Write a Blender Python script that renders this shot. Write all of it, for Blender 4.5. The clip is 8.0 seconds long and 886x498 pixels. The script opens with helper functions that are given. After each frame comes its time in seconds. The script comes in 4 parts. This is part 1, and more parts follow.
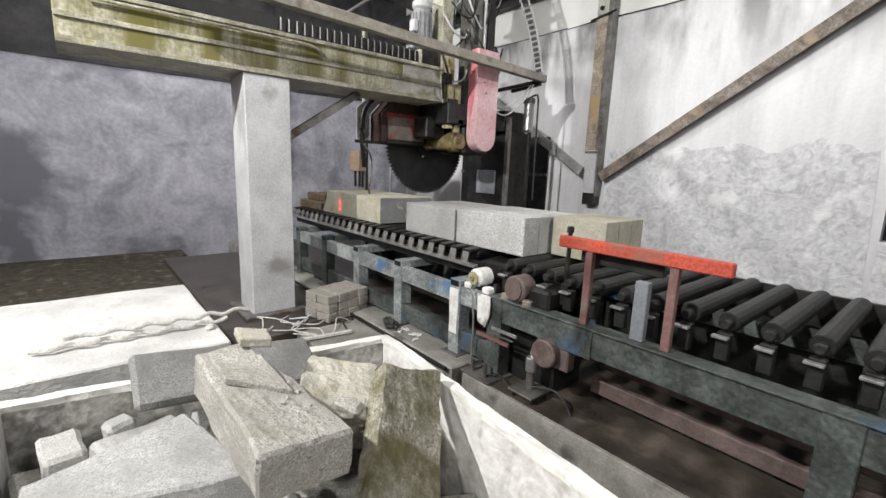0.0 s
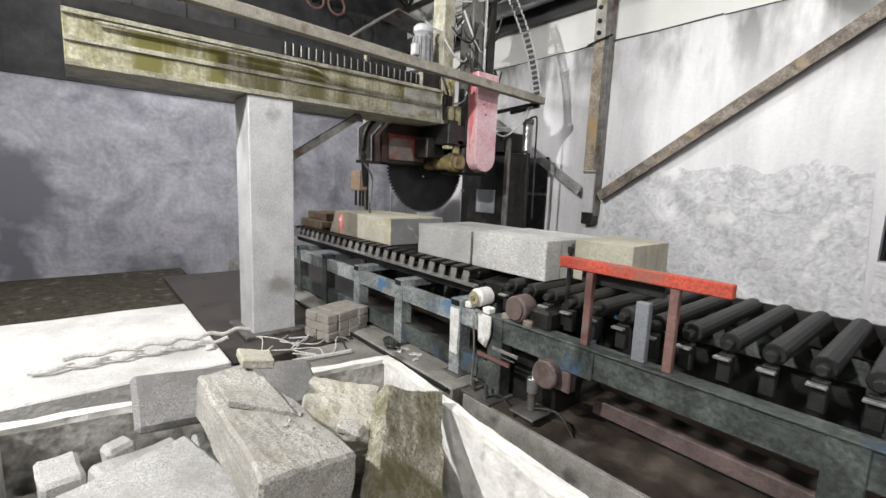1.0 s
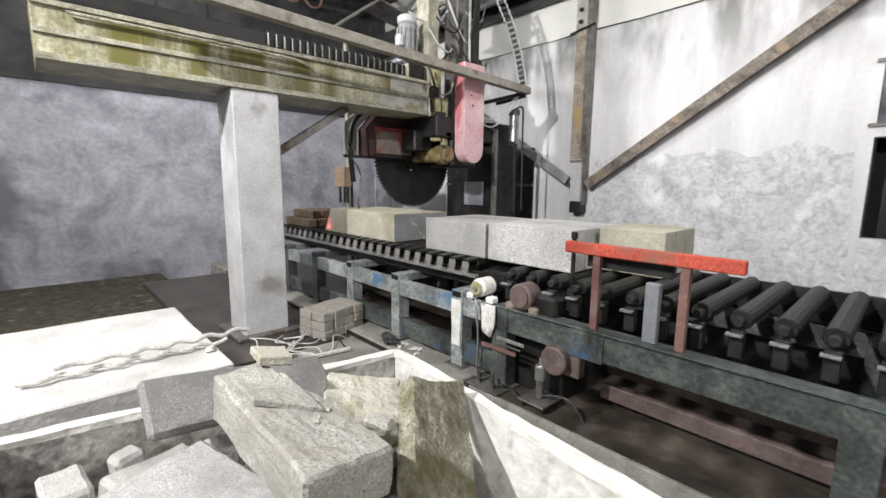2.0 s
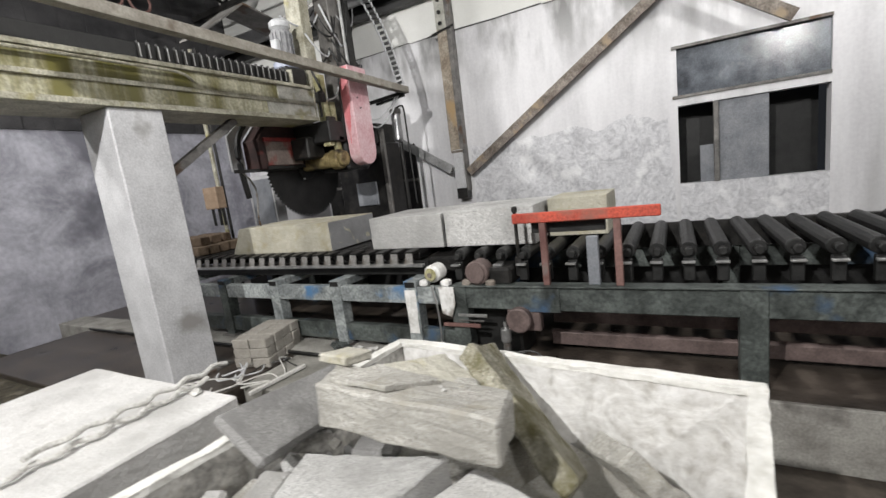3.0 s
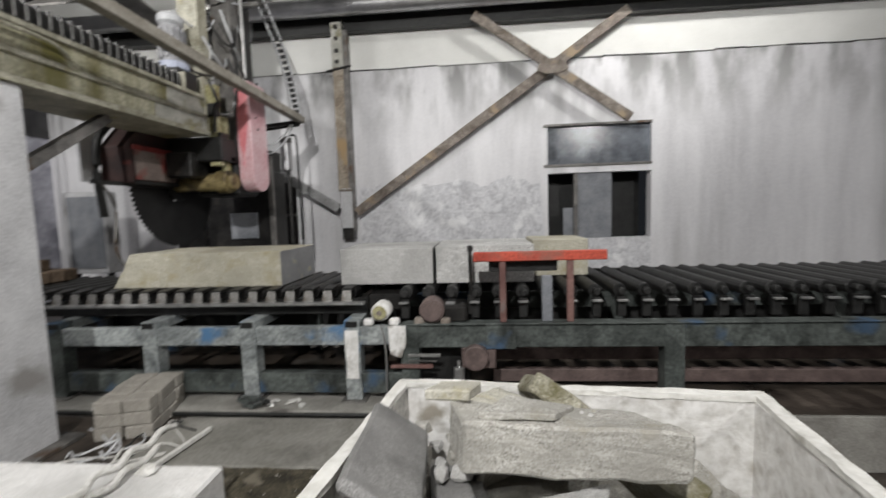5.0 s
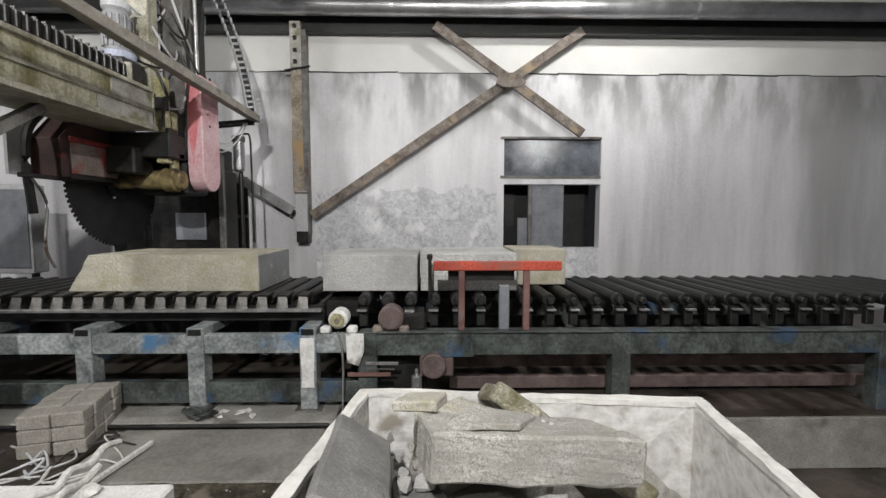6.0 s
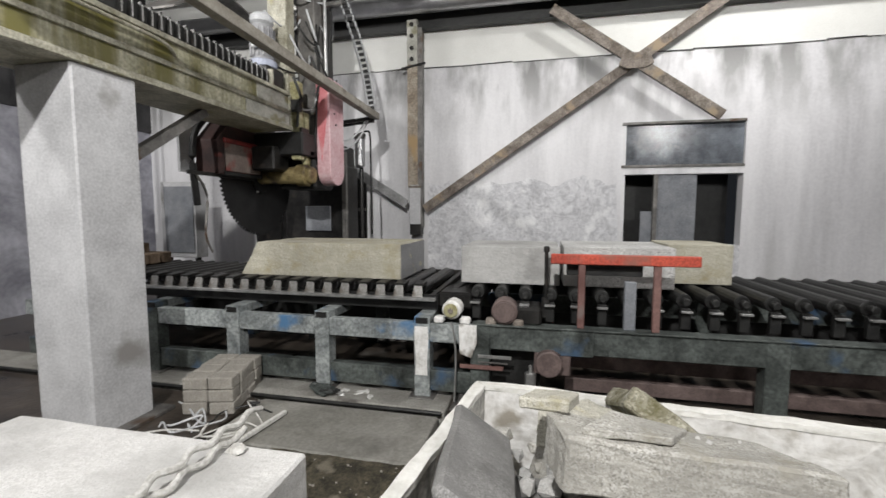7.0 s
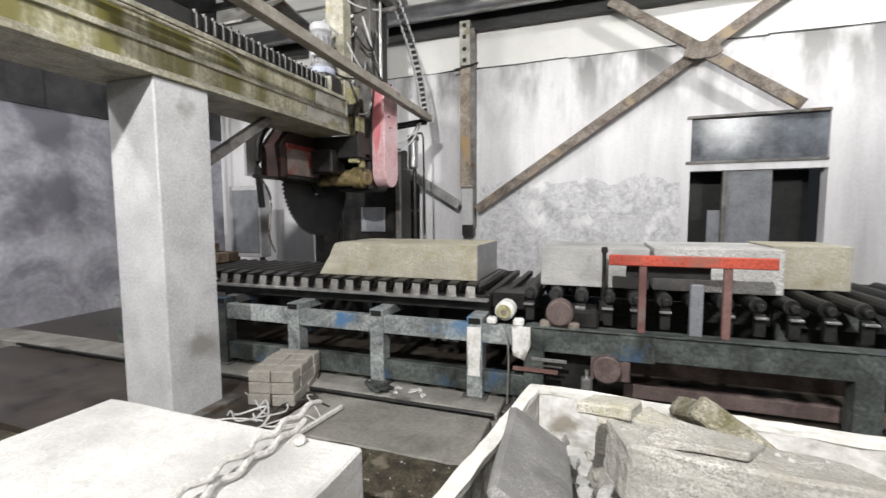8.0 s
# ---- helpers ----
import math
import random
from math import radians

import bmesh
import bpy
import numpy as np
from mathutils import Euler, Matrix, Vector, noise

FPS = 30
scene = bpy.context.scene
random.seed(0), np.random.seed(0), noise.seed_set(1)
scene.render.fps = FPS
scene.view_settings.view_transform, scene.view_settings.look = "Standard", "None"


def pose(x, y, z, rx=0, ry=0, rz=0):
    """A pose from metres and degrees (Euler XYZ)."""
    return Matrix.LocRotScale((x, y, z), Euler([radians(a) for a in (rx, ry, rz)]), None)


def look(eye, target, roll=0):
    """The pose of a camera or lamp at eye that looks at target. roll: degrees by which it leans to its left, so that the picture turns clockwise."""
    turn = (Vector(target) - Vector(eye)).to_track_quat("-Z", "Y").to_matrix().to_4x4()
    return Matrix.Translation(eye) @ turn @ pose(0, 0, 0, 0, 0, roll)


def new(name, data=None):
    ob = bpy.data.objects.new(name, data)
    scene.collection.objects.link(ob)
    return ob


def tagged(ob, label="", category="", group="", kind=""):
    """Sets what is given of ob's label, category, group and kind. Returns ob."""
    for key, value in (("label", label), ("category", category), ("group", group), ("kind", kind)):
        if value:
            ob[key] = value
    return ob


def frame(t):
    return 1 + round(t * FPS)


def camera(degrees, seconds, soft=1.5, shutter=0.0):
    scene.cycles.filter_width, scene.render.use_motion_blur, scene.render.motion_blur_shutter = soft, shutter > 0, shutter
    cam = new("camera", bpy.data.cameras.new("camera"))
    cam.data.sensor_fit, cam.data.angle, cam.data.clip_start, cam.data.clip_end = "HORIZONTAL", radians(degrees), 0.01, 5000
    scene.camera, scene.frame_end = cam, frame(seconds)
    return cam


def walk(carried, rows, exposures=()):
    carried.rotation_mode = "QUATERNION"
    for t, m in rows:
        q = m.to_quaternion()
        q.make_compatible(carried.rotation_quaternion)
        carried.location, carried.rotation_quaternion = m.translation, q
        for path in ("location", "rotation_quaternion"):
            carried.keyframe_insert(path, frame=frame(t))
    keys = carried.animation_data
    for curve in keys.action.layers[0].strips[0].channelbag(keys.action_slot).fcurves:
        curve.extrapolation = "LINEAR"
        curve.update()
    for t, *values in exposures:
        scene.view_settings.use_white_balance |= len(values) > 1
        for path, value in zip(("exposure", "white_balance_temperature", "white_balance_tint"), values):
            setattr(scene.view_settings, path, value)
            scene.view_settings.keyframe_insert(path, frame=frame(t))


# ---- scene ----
cam = camera(91.0, 8.0, shutter=0.5)
PATH = [
    (0, (-0.739, 0.639, 1.638), (-2.245, 1.902, 1.269), 2.2),
    (0.5, (-0.726, 0.641, 1.634), (-2.222, 1.924, 1.295), 2.4),
    (1, (-0.737, 0.618, 1.654), (-2.252, 1.89, 1.367), 2.3),
    (2.3, (-0.988, 0.432, 1.585), (-2.363, 1.849, 1.268), -1.5),
    (2.5, (-1.08, 0.231, 1.613), (-2.215, 1.829, 1.217), -3.3),
    (3, (-1.331, -0.084, 1.581), (-2.28, 1.645, 1.251), -7.2),
    (3.5, (-1.629, -0.363, 1.601), (-2.575, 1.376, 1.32), -9.5),
    (4, (-1.958, -0.442, 1.627), (-2.935, 1.275, 1.315), -3.9),
    (4.2, (-2.155, -0.39, 1.589), (-3.192, 1.294, 1.291), -3.5),
    (4.5, (-2.36, -0.343, 1.479), (-3.158, 1.479, 1.268), -2.3),
    (4.7, (-2.395, -0.33, 1.507), (-2.821, 1.611, 1.287), -0.2),
    (5, (-2.378, -0.315, 1.551), (-2.552, 1.67, 1.38), -1.8),
    (5.2, (-2.393, -0.29, 1.529), (-2.451, 1.705, 1.398), -1.9),
    (6.3, (-2.462, -0.357, 1.596), (-2.418, 1.636, 1.438), 0.1),
    (6.5, (-2.488, -0.317, 1.57), (-2.619, 1.673, 1.41), 0.0),
    (7, (-2.522, -0.256, 1.536), (-2.957, 1.689, 1.366), 0.1),
    (7.5, (-2.524, -0.243, 1.526), (-3.057, 1.677, 1.355), -0.2),
    (8, (-2.534, -0.253, 1.53), (-3.196, 1.628, 1.365), -0.3),
]
EXPOSURES = [(0, -0.5), (1.0, -0.5), (2.5, -0.35), (3.0, -0.65), (3.5, -0.6), (4.0, -0.5), (4.2, -0.25), (4.5, 0.1), (4.8, -0.5), (5.0, -1.0), (6.5, -0.95), (7.0, -0.85), (8.0, -0.5)]
walk(cam, [(t, look(eye, target, roll)) for t, eye, target, roll in PATH], EXPOSURES)

# ---- light ----
world = bpy.data.worlds.new("hall_air")
scene.world = world
world.use_nodes = True
world.node_tree.nodes["Background"].inputs[0].default_value = (0.55, 0.6, 0.7, 1)
world.node_tree.nodes["Background"].inputs[1].default_value = 0.04


def area_lamp(name, eye, target, power, size, colour=(1, 0.985, 0.965)):
    data = bpy.data.lights.new(name, "AREA")
    data.energy, data.size, data.color = power, size, colour
    ob = new(name, data)
    ob.matrix_world = look(eye, target)
    return ob


# high floodlights of the hall: above the aisle, by the saw and at the far end
area_lamp("flood_lamp", (-8.2, -0.6, 5.7), (-4.4, 6.6, 2.4), 440, 0.4)
area_lamp("flood_lamp", (1.0, 4.1, 6.3), (-2.2, 6.9, 2.6), 330, 0.3)
area_lamp("flood_lamp", (-3.1, -2.6, 4.9), (-3.8, 5.6, 1.9), 720, 0.16)
area_lamp("flood_lamp", (1.9, -4.0, 4.7), (-3.2, 6.2, 2.9), 270, 0.25)


# marking laser of the saw: a thin vertical fan of red light on the stone
laser = bpy.data.lights.new("marking_laser", "AREA")
laser.shape, laser.size, laser.size_y, laser.spread, laser.energy, laser.color = "RECTANGLE", 0.003, 0.29, radians(1), 0.6, (1, 0.02, 0.03)
new("marking_laser", laser).matrix_world = pose(-6.33, 3.402, 1.09, 90, 0, 0)


# ---- materials ----
def material(name, dark, light, rough=0.7, metal=0.0, scale=6.0, grain=60.0, bump=0.25, spots=None, spot_at=0.62, streak=False, grain_mix=0.13, swirl=0.0):
    """Two-scale mottled surface: large stains between two colours, fine grain, relief; spots adds a third colour in patches."""
    m = bpy.data.materials.new(name)
    m.use_nodes = True
    n, l = m.node_tree.nodes, m.node_tree.links
    b = n["Principled BSDF"]
    co = n.new("ShaderNodeTexCoord")
    source = co.outputs["Object"]
    if streak:
        mp = n.new("ShaderNodeMapping")
        mp.inputs["Scale"].default_value = (1, 1, 0.12)
        l.new(source, mp.inputs[0])
        stretched = mp.outputs[0]
    else:
        stretched = source
    big = n.new("ShaderNodeTexNoise")
    big.inputs["Scale"].default_value, big.inputs["Detail"].default_value, big.inputs["Roughness"].default_value = scale, 6, 0.65
    big.inputs["Distortion"].default_value = swirl
    l.new(stretched, big.inputs["Vector"])
    fine = n.new("ShaderNodeTexNoise")
    fine.inputs["Scale"].default_value, fine.inputs["Detail"].default_value = grain, 4
    l.new(source, fine.inputs["Vector"])
    ramp = n.new("ShaderNodeValToRGB")
    ramp.color_ramp.elements[0].position, ramp.color_ramp.elements[1].position = 0.36, 0.64
    ramp.color_ramp.elements[0].color, ramp.color_ramp.elements[1].color = (*dark, 1), (*light, 1)
    l.new(big.outputs[0], ramp.inputs[0])
    mix = n.new("ShaderNodeMix")
    mix.data_type, mix.blend_type = "RGBA", "OVERLAY"
    mix.inputs["Factor"].default_value = grain_mix
    fr = n.new("ShaderNodeValToRGB")
    fr.color_ramp.elements[0].position, fr.color_ramp.elements[1].position = 0.35, 0.65
    l.new(fine.outputs[0], fr.inputs[0])
    l.new(ramp.outputs[0], mix.inputs[6])
    l.new(fr.outputs[0], mix.inputs[7])
    colour = mix.outputs[2]
    if spots:
        patch = n.new("ShaderNodeTexNoise")
        patch.inputs["Scale"].default_value, patch.inputs["Detail"].default_value = scale * 0.6, 8
        mp2 = n.new("ShaderNodeMapping")
        mp2.inputs["Location"].default_value = (7.3, 2.1, 4.4)
        l.new(stretched, mp2.inputs[0])
        l.new(mp2.outputs[0], patch.inputs["Vector"])
        pr = n.new("ShaderNodeValToRGB")
        pr.color_ramp.elements[0].position, pr.color_ramp.elements[1].position = spot_at - 0.04, spot_at + 0.05
        l.new(patch.outputs[0], pr.inputs[0])
        mix2 = n.new("ShaderNodeMix")
        mix2.data_type = "RGBA"
        l.new(pr.outputs[0], mix2.inputs["Factor"])
        l.new(colour, mix2.inputs[6])
        mix2.inputs[7].default_value = (*spots, 1)
        colour = mix2.outputs[2]
    l.new(colour, b.inputs["Base Color"])
    rr = n.new("ShaderNodeMapRange")
    rr.inputs["To Min"].default_value, rr.inputs["To Max"].default_value = max(0.05, rough - 0.15), min(1, rough + 0.15)
    l.new(big.outputs[0], rr.inputs[0])
    l.new(rr.outputs[0], b.inputs["Roughness"])
    b.inputs["Metallic"].default_value = metal
    bp = n.new("ShaderNodeBump")
    bp.inputs["Strength"].default_value, bp.inputs["Distance"].default_value = bump, 0.01
    add = n.new("ShaderNodeMath")
    add.operation = "ADD"
    l.new(big.outputs[0], add.inputs[0])
    l.new(fine.outputs[0], add.inputs[1])
    l.new(add.outputs[0], bp.inputs["Height"])
    l.new(bp.outputs[0], b.inputs["Normal"])
    return m


CONCRETE = material("floor_concrete", (0.17, 0.165, 0.145), (0.29, 0.28, 0.255), 0.65, scale=1.8, grain=40, bump=0.2, spots=(0.11, 0.105, 0.095), spot_at=0.62, swirl=0.8)
MOSS_FLOOR = material("mossy_ground", (0.025, 0.022, 0.014), (0.095, 0.082, 0.055), 0.9, scale=11, grain=55, bump=1.0, spots=(0.17, 0.15, 0.115), spot_at=0.64, grain_mix=0.3)
# wet concrete, darkened further for the shade below the conveyors
WET = material("wet_floor", (0.026, 0.021, 0.017), (0.095, 0.078, 0.064), 0.32, scale=2.5, grain=30, bump=0.3, spots=(0.12, 0.11, 0.10), spot_at=0.68)
KERB = material("kerb_concrete", (0.22, 0.21, 0.19), (0.36, 0.35, 0.32), 0.8, scale=4, bump=0.4, spots=(0.12, 0.11, 0.10))
WALL = material("wall_plaster", (0.55, 0.545, 0.56), (0.82, 0.815, 0.83), 0.9, scale=0.9, grain=25, bump=0.25, streak=True, spots=(0.44, 0.44, 0.44), spot_at=0.60, grain_mix=0.08)
n, l = WALL.node_tree.nodes, WALL.node_tree.links
shader = n["Principled BSDF"]
base = shader.inputs["Base Color"].links[0].from_socket
where = n.new("ShaderNodeTexCoord")
parts = n.new("ShaderNodeSeparateXYZ")
l.new(where.outputs["Object"], parts.inputs[0])
run = n.new("ShaderNodeMapRange")
run.inputs["From Min"].default_value, run.inputs["From Max"].default_value = 2.7, 3.85
l.new(parts.outputs[2], run.inputs[0])
squash = n.new("ShaderNodeMapping")
squash.inputs["Scale"].default_value = (1, 1, 0.35)
l.new(where.outputs["Object"], squash.inputs[0])
drip = n.new("ShaderNodeTexNoise")
drip.inputs["Scale"].default_value, drip.inputs["Detail"].default_value = 3.2, 7
l.new(squash.outputs[0], drip.inputs["Vector"])
steep = n.new("ShaderNodeMapRange")
steep.inputs["From Min"].default_value, steep.inputs["From Max"].default_value = 0.40, 0.60
l.new(drip.outputs[0], steep.inputs[0])
amount = n.new("ShaderNodeMath")
amount.operation = "MULTIPLY"
l.new(run.outputs[0], amount.inputs[0])
l.new(steep.outputs[0], amount.inputs[1])
soil = n.new("ShaderNodeMix")
soil.data_type = "RGBA"
l.new(amount.outputs[0], soil.inputs["Factor"])
l.new(base, soil.inputs[6])
soil.inputs[7].default_value = (0.27, 0.27, 0.265, 1)
l.new(soil.outputs[2], shader.inputs["Base Color"])
ROUGH = material("rough_plaster", (0.50, 0.50, 0.52), (0.74, 0.74, 0.76), 0.9, scale=5, grain=22, bump=1.0, spots=(0.84, 0.84, 0.85), spot_at=0.60, grain_mix=0.14, swirl=1.8)
WHITE_BOARD = material("white_board", (0.70, 0.70, 0.67), (0.80, 0.80, 0.77), 0.8, scale=0.8, bump=0.08, grain_mix=0.08)
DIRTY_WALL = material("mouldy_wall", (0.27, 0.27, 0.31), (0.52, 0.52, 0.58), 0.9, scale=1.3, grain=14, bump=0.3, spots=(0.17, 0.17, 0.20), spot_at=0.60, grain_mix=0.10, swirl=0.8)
DARK_ROOF = material("sooty_roof", (0.02, 0.02, 0.022), (0.06, 0.058, 0.06), 0.8, scale=2)
DARK_STEEL = material("dark_steel", (0.010, 0.010, 0.010), (0.034, 0.032, 0.030), 0.40, 0.3, scale=7, spots=(0.060, 0.050, 0.042), spot_at=0.66)
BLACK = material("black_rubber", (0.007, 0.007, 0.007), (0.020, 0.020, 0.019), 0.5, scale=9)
RUST = material("rusty_steel", (0.13, 0.105, 0.085), (0.30, 0.265, 0.23), 0.8, 0.1, scale=5, grain=50, bump=0.4, spots=(0.35, 0.275, 0.19), spot_at=0.61, grain_mix=0.25, swirl=0.6)
OCHRE = material("flaking_ochre_paint", (0.23, 0.185, 0.14), (0.42, 0.37, 0.30), 0.8, scale=3.5, grain=40, bump=0.4, spots=(0.40, 0.28, 0.15), spot_at=0.58, grain_mix=0.25, swirl=0.8)
BRACE_GREY = material("grey_brace_paint", (0.20, 0.20, 0.20), (0.38, 0.38, 0.38), 0.6, 0.1, scale=5, bump=0.25, spots=(0.15, 0.12, 0.10), spot_at=0.66)
OLD_STEEL = material("grey_steel", (0.12, 0.115, 0.11), (0.26, 0.25, 0.235), 0.55, 0.5, scale=6, spots=(0.12, 0.08, 0.055), spot_at=0.64)
GALV = material("galvanised_sheet", (0.42, 0.42, 0.43), (0.60, 0.60, 0.61), 0.38, 0.85, scale=3, bump=0.1)
ALU = material("bright_steel", (0.45, 0.45, 0.45), (0.65, 0.65, 0.64), 0.35, 0.8, scale=10, bump=0.1)
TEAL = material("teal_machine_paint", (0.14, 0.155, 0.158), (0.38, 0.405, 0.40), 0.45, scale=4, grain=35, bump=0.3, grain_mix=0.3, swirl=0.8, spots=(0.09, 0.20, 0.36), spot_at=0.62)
# darker teal for lower and rear rails, back legs and the right conveyor
TEAL_DARK = material("dirty_teal_paint", (0.028, 0.032, 0.030), (0.115, 0.130, 0.122), 0.45, scale=3.5, grain=40, bump=0.35, grain_mix=0.3, swirl=0.8, spots=(0.055, 0.10, 0.17), spot_at=0.62)
CREAM = material("stained_cream_paint", (0.17, 0.155, 0.06), (0.50, 0.48, 0.36), 0.5, scale=5.5, grain=40, bump=0.2, streak=True, spots=(0.17, 0.155, 0.045), spot_at=0.57, grain_mix=0.25)
CREAM_PLAIN = material("cream_paint", (0.24, 0.225, 0.16), (0.52, 0.50, 0.41), 0.5, scale=5, bump=0.2, grain_mix=0.25, swirl=0.6, spots=(0.30, 0.27, 0.10), spot_at=0.66)
BEIGE = material("beige_rail_paint", (0.22, 0.20, 0.165), (0.36, 0.335, 0.29), 0.6, scale=6, bump=0.25, spots=(0.16, 0.13, 0.10), spot_at=0.63)
PINK = material("faded_pink_paint", (0.60, 0.31, 0.34), (0.74, 0.54, 0.56), 0.4, scale=2.6, grain=30, bump=0.12, spots=(0.74, 0.17, 0.19), spot_at=0.68, grain_mix=0.14, swirl=0.7)
# worn red of the hood, darkened for the shade low on the saw
RED_HOOD = material("worn_red_paint", (0.026, 0.013, 0.012), (0.075, 0.034, 0.030), 0.6, scale=4, bump=0.25, spots=(0.24, 0.045, 0.035), spot_at=0.62)
RED_BAR = material("orange_red_paint", (0.36, 0.055, 0.035), (0.52, 0.085, 0.05), 0.5, scale=4, bump=0.2, spots=(0.27, 0.12, 0.09), spot_at=0.54, grain_mix=0.25)
RED_POST = material("faded_red_paint", (0.12, 0.055, 0.048), (0.22, 0.125, 0.11), 0.6, scale=6, spots=(0.18, 0.17, 0.16))
BROWN_DISC = material("primer_brown_paint", (0.09, 0.065, 0.06), (0.17, 0.125, 0.115), 0.6, scale=8, bump=0.2)
PINK_RED = material("pink_red_paint", (0.60, 0.16, 0.18), (0.72, 0.26, 0.28), 0.5, scale=4, bump=0.1, spots=(0.70, 0.45, 0.46), spot_at=0.62)
LIGHT_STEEL = material("worn_light_steel", (0.15, 0.145, 0.135), (0.44, 0.43, 0.41), 0.35, 0.4, scale=9, spots=(0.12, 0.10, 0.08), spot_at=0.64)
PALE_PAINT = material("pale_grey_paint", (0.46, 0.46, 0.47), (0.60, 0.60, 0.61), 0.55, scale=3, bump=0.15, spots=(0.28, 0.27, 0.26), spot_at=0.66)
MOTOR_GREY = material("motor_grey_paint", (0.45, 0.46, 0.47), (0.60, 0.61, 0.62), 0.45, scale=6, bump=0.1)
MOTOR_BLUE = material("motor_blue_paint", (0.30, 0.33, 0.42), (0.42, 0.45, 0.55), 0.45, scale=6, bump=0.1)
END_CREAM = material("worn_girder_end", (0.33, 0.325, 0.28), (0.55, 0.54, 0.49), 0.45, scale=5, bump=0.15, spots=(0.22, 0.20, 0.10), spot_at=0.62, grain_mix=0.2, swirl=0.6)
SLIDE_YELLOW = material("pale_yellow_paint", (0.24, 0.22, 0.10), (0.56, 0.53, 0.33), 0.5, scale=7, bump=0.2, spots=(0.10, 0.085, 0.045), spot_at=0.62, grain_mix=0.25)
MOTOR_BODY = material("motor_body_paint", (0.20, 0.20, 0.21), (0.34, 0.34, 0.35), 0.5, scale=8, bump=0.15)
HOOD_PANEL = material("faded_hood_panel", (0.17, 0.13, 0.115), (0.28, 0.225, 0.20), 0.6, scale=5, bump=0.2, spots=(0.26, 0.06, 0.05), spot_at=0.58, grain_mix=0.25)
# red of the hood strip, dimmed to sit in the same shade
HOOD_RED = material("hood_red_strip", (0.15, 0.018, 0.018), (0.26, 0.036, 0.03), 0.5, scale=6, bump=0.15, spots=(0.16, 0.05, 0.04), spot_at=0.62)
# greasy yellow, dimmed for the shade around the spindle
BRASS = material("greasy_yellow_paint", (0.08, 0.055, 0.022), (0.36, 0.29, 0.14), 0.45, 0.2, scale=6, spots=(0.05, 0.04, 0.03), spot_at=0.62)
# very pale blotchy white with darker spots
BLOTCHY_WHITE = material("lime_crusted_white", (0.66, 0.65, 0.62), (0.90, 0.89, 0.87), 0.7, scale=9, grain=40, bump=0.6, spots=(0.27, 0.25, 0.22), spot_at=0.62, grain_mix=0.25)
BIN_WHITE = material("scuffed_white_paint", (0.58, 0.565, 0.54), (0.84, 0.83, 0.81), 0.75, scale=5, grain=24, bump=0.6, spots=(0.36, 0.33, 0.28), spot_at=0.62, grain_mix=0.25, swirl=1.5)
BIN_RIM = material("chipped_white_rim", (0.66, 0.65, 0.61), (0.84, 0.83, 0.79), 0.75, scale=8, grain=40, bump=0.4, spots=(0.36, 0.33, 0.29), spot_at=0.70)
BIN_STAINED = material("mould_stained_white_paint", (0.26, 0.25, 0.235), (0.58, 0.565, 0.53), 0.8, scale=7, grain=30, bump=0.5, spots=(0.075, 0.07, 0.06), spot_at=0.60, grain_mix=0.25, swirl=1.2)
WOOD = material("weathered_timber", (0.13, 0.09, 0.06), (0.27, 0.20, 0.14), 0.85, scale=8, bump=0.4)
CARD = material("tan_box_paint", (0.30, 0.21, 0.14), (0.42, 0.31, 0.22), 0.7, scale=6, bump=0.15)
CTRL = material("blue_grey_paint", (0.16, 0.17, 0.19), (0.27, 0.28, 0.30), 0.5, scale=3, bump=0.1)
# blade steel darkened because the saw's lower part lies in shade
BLADE_STEEL = material("sooty_blade_steel", (0.010, 0.010, 0.010), (0.026, 0.025, 0.025), 0.5, 0.5, scale=3, bump=0.1)
ROPE = material("pale_rope", (0.50, 0.49, 0.46), (0.66, 0.65, 0.62), 0.9, scale=30, bump=0.5)
GLASS_DARK = material("dusty_glass", (0.06, 0.065, 0.075), (0.20, 0.22, 0.25), 0.15, 0.0, scale=2.0, bump=0.05, spots=(0.40, 0.42, 0.44), spot_at=0.64)


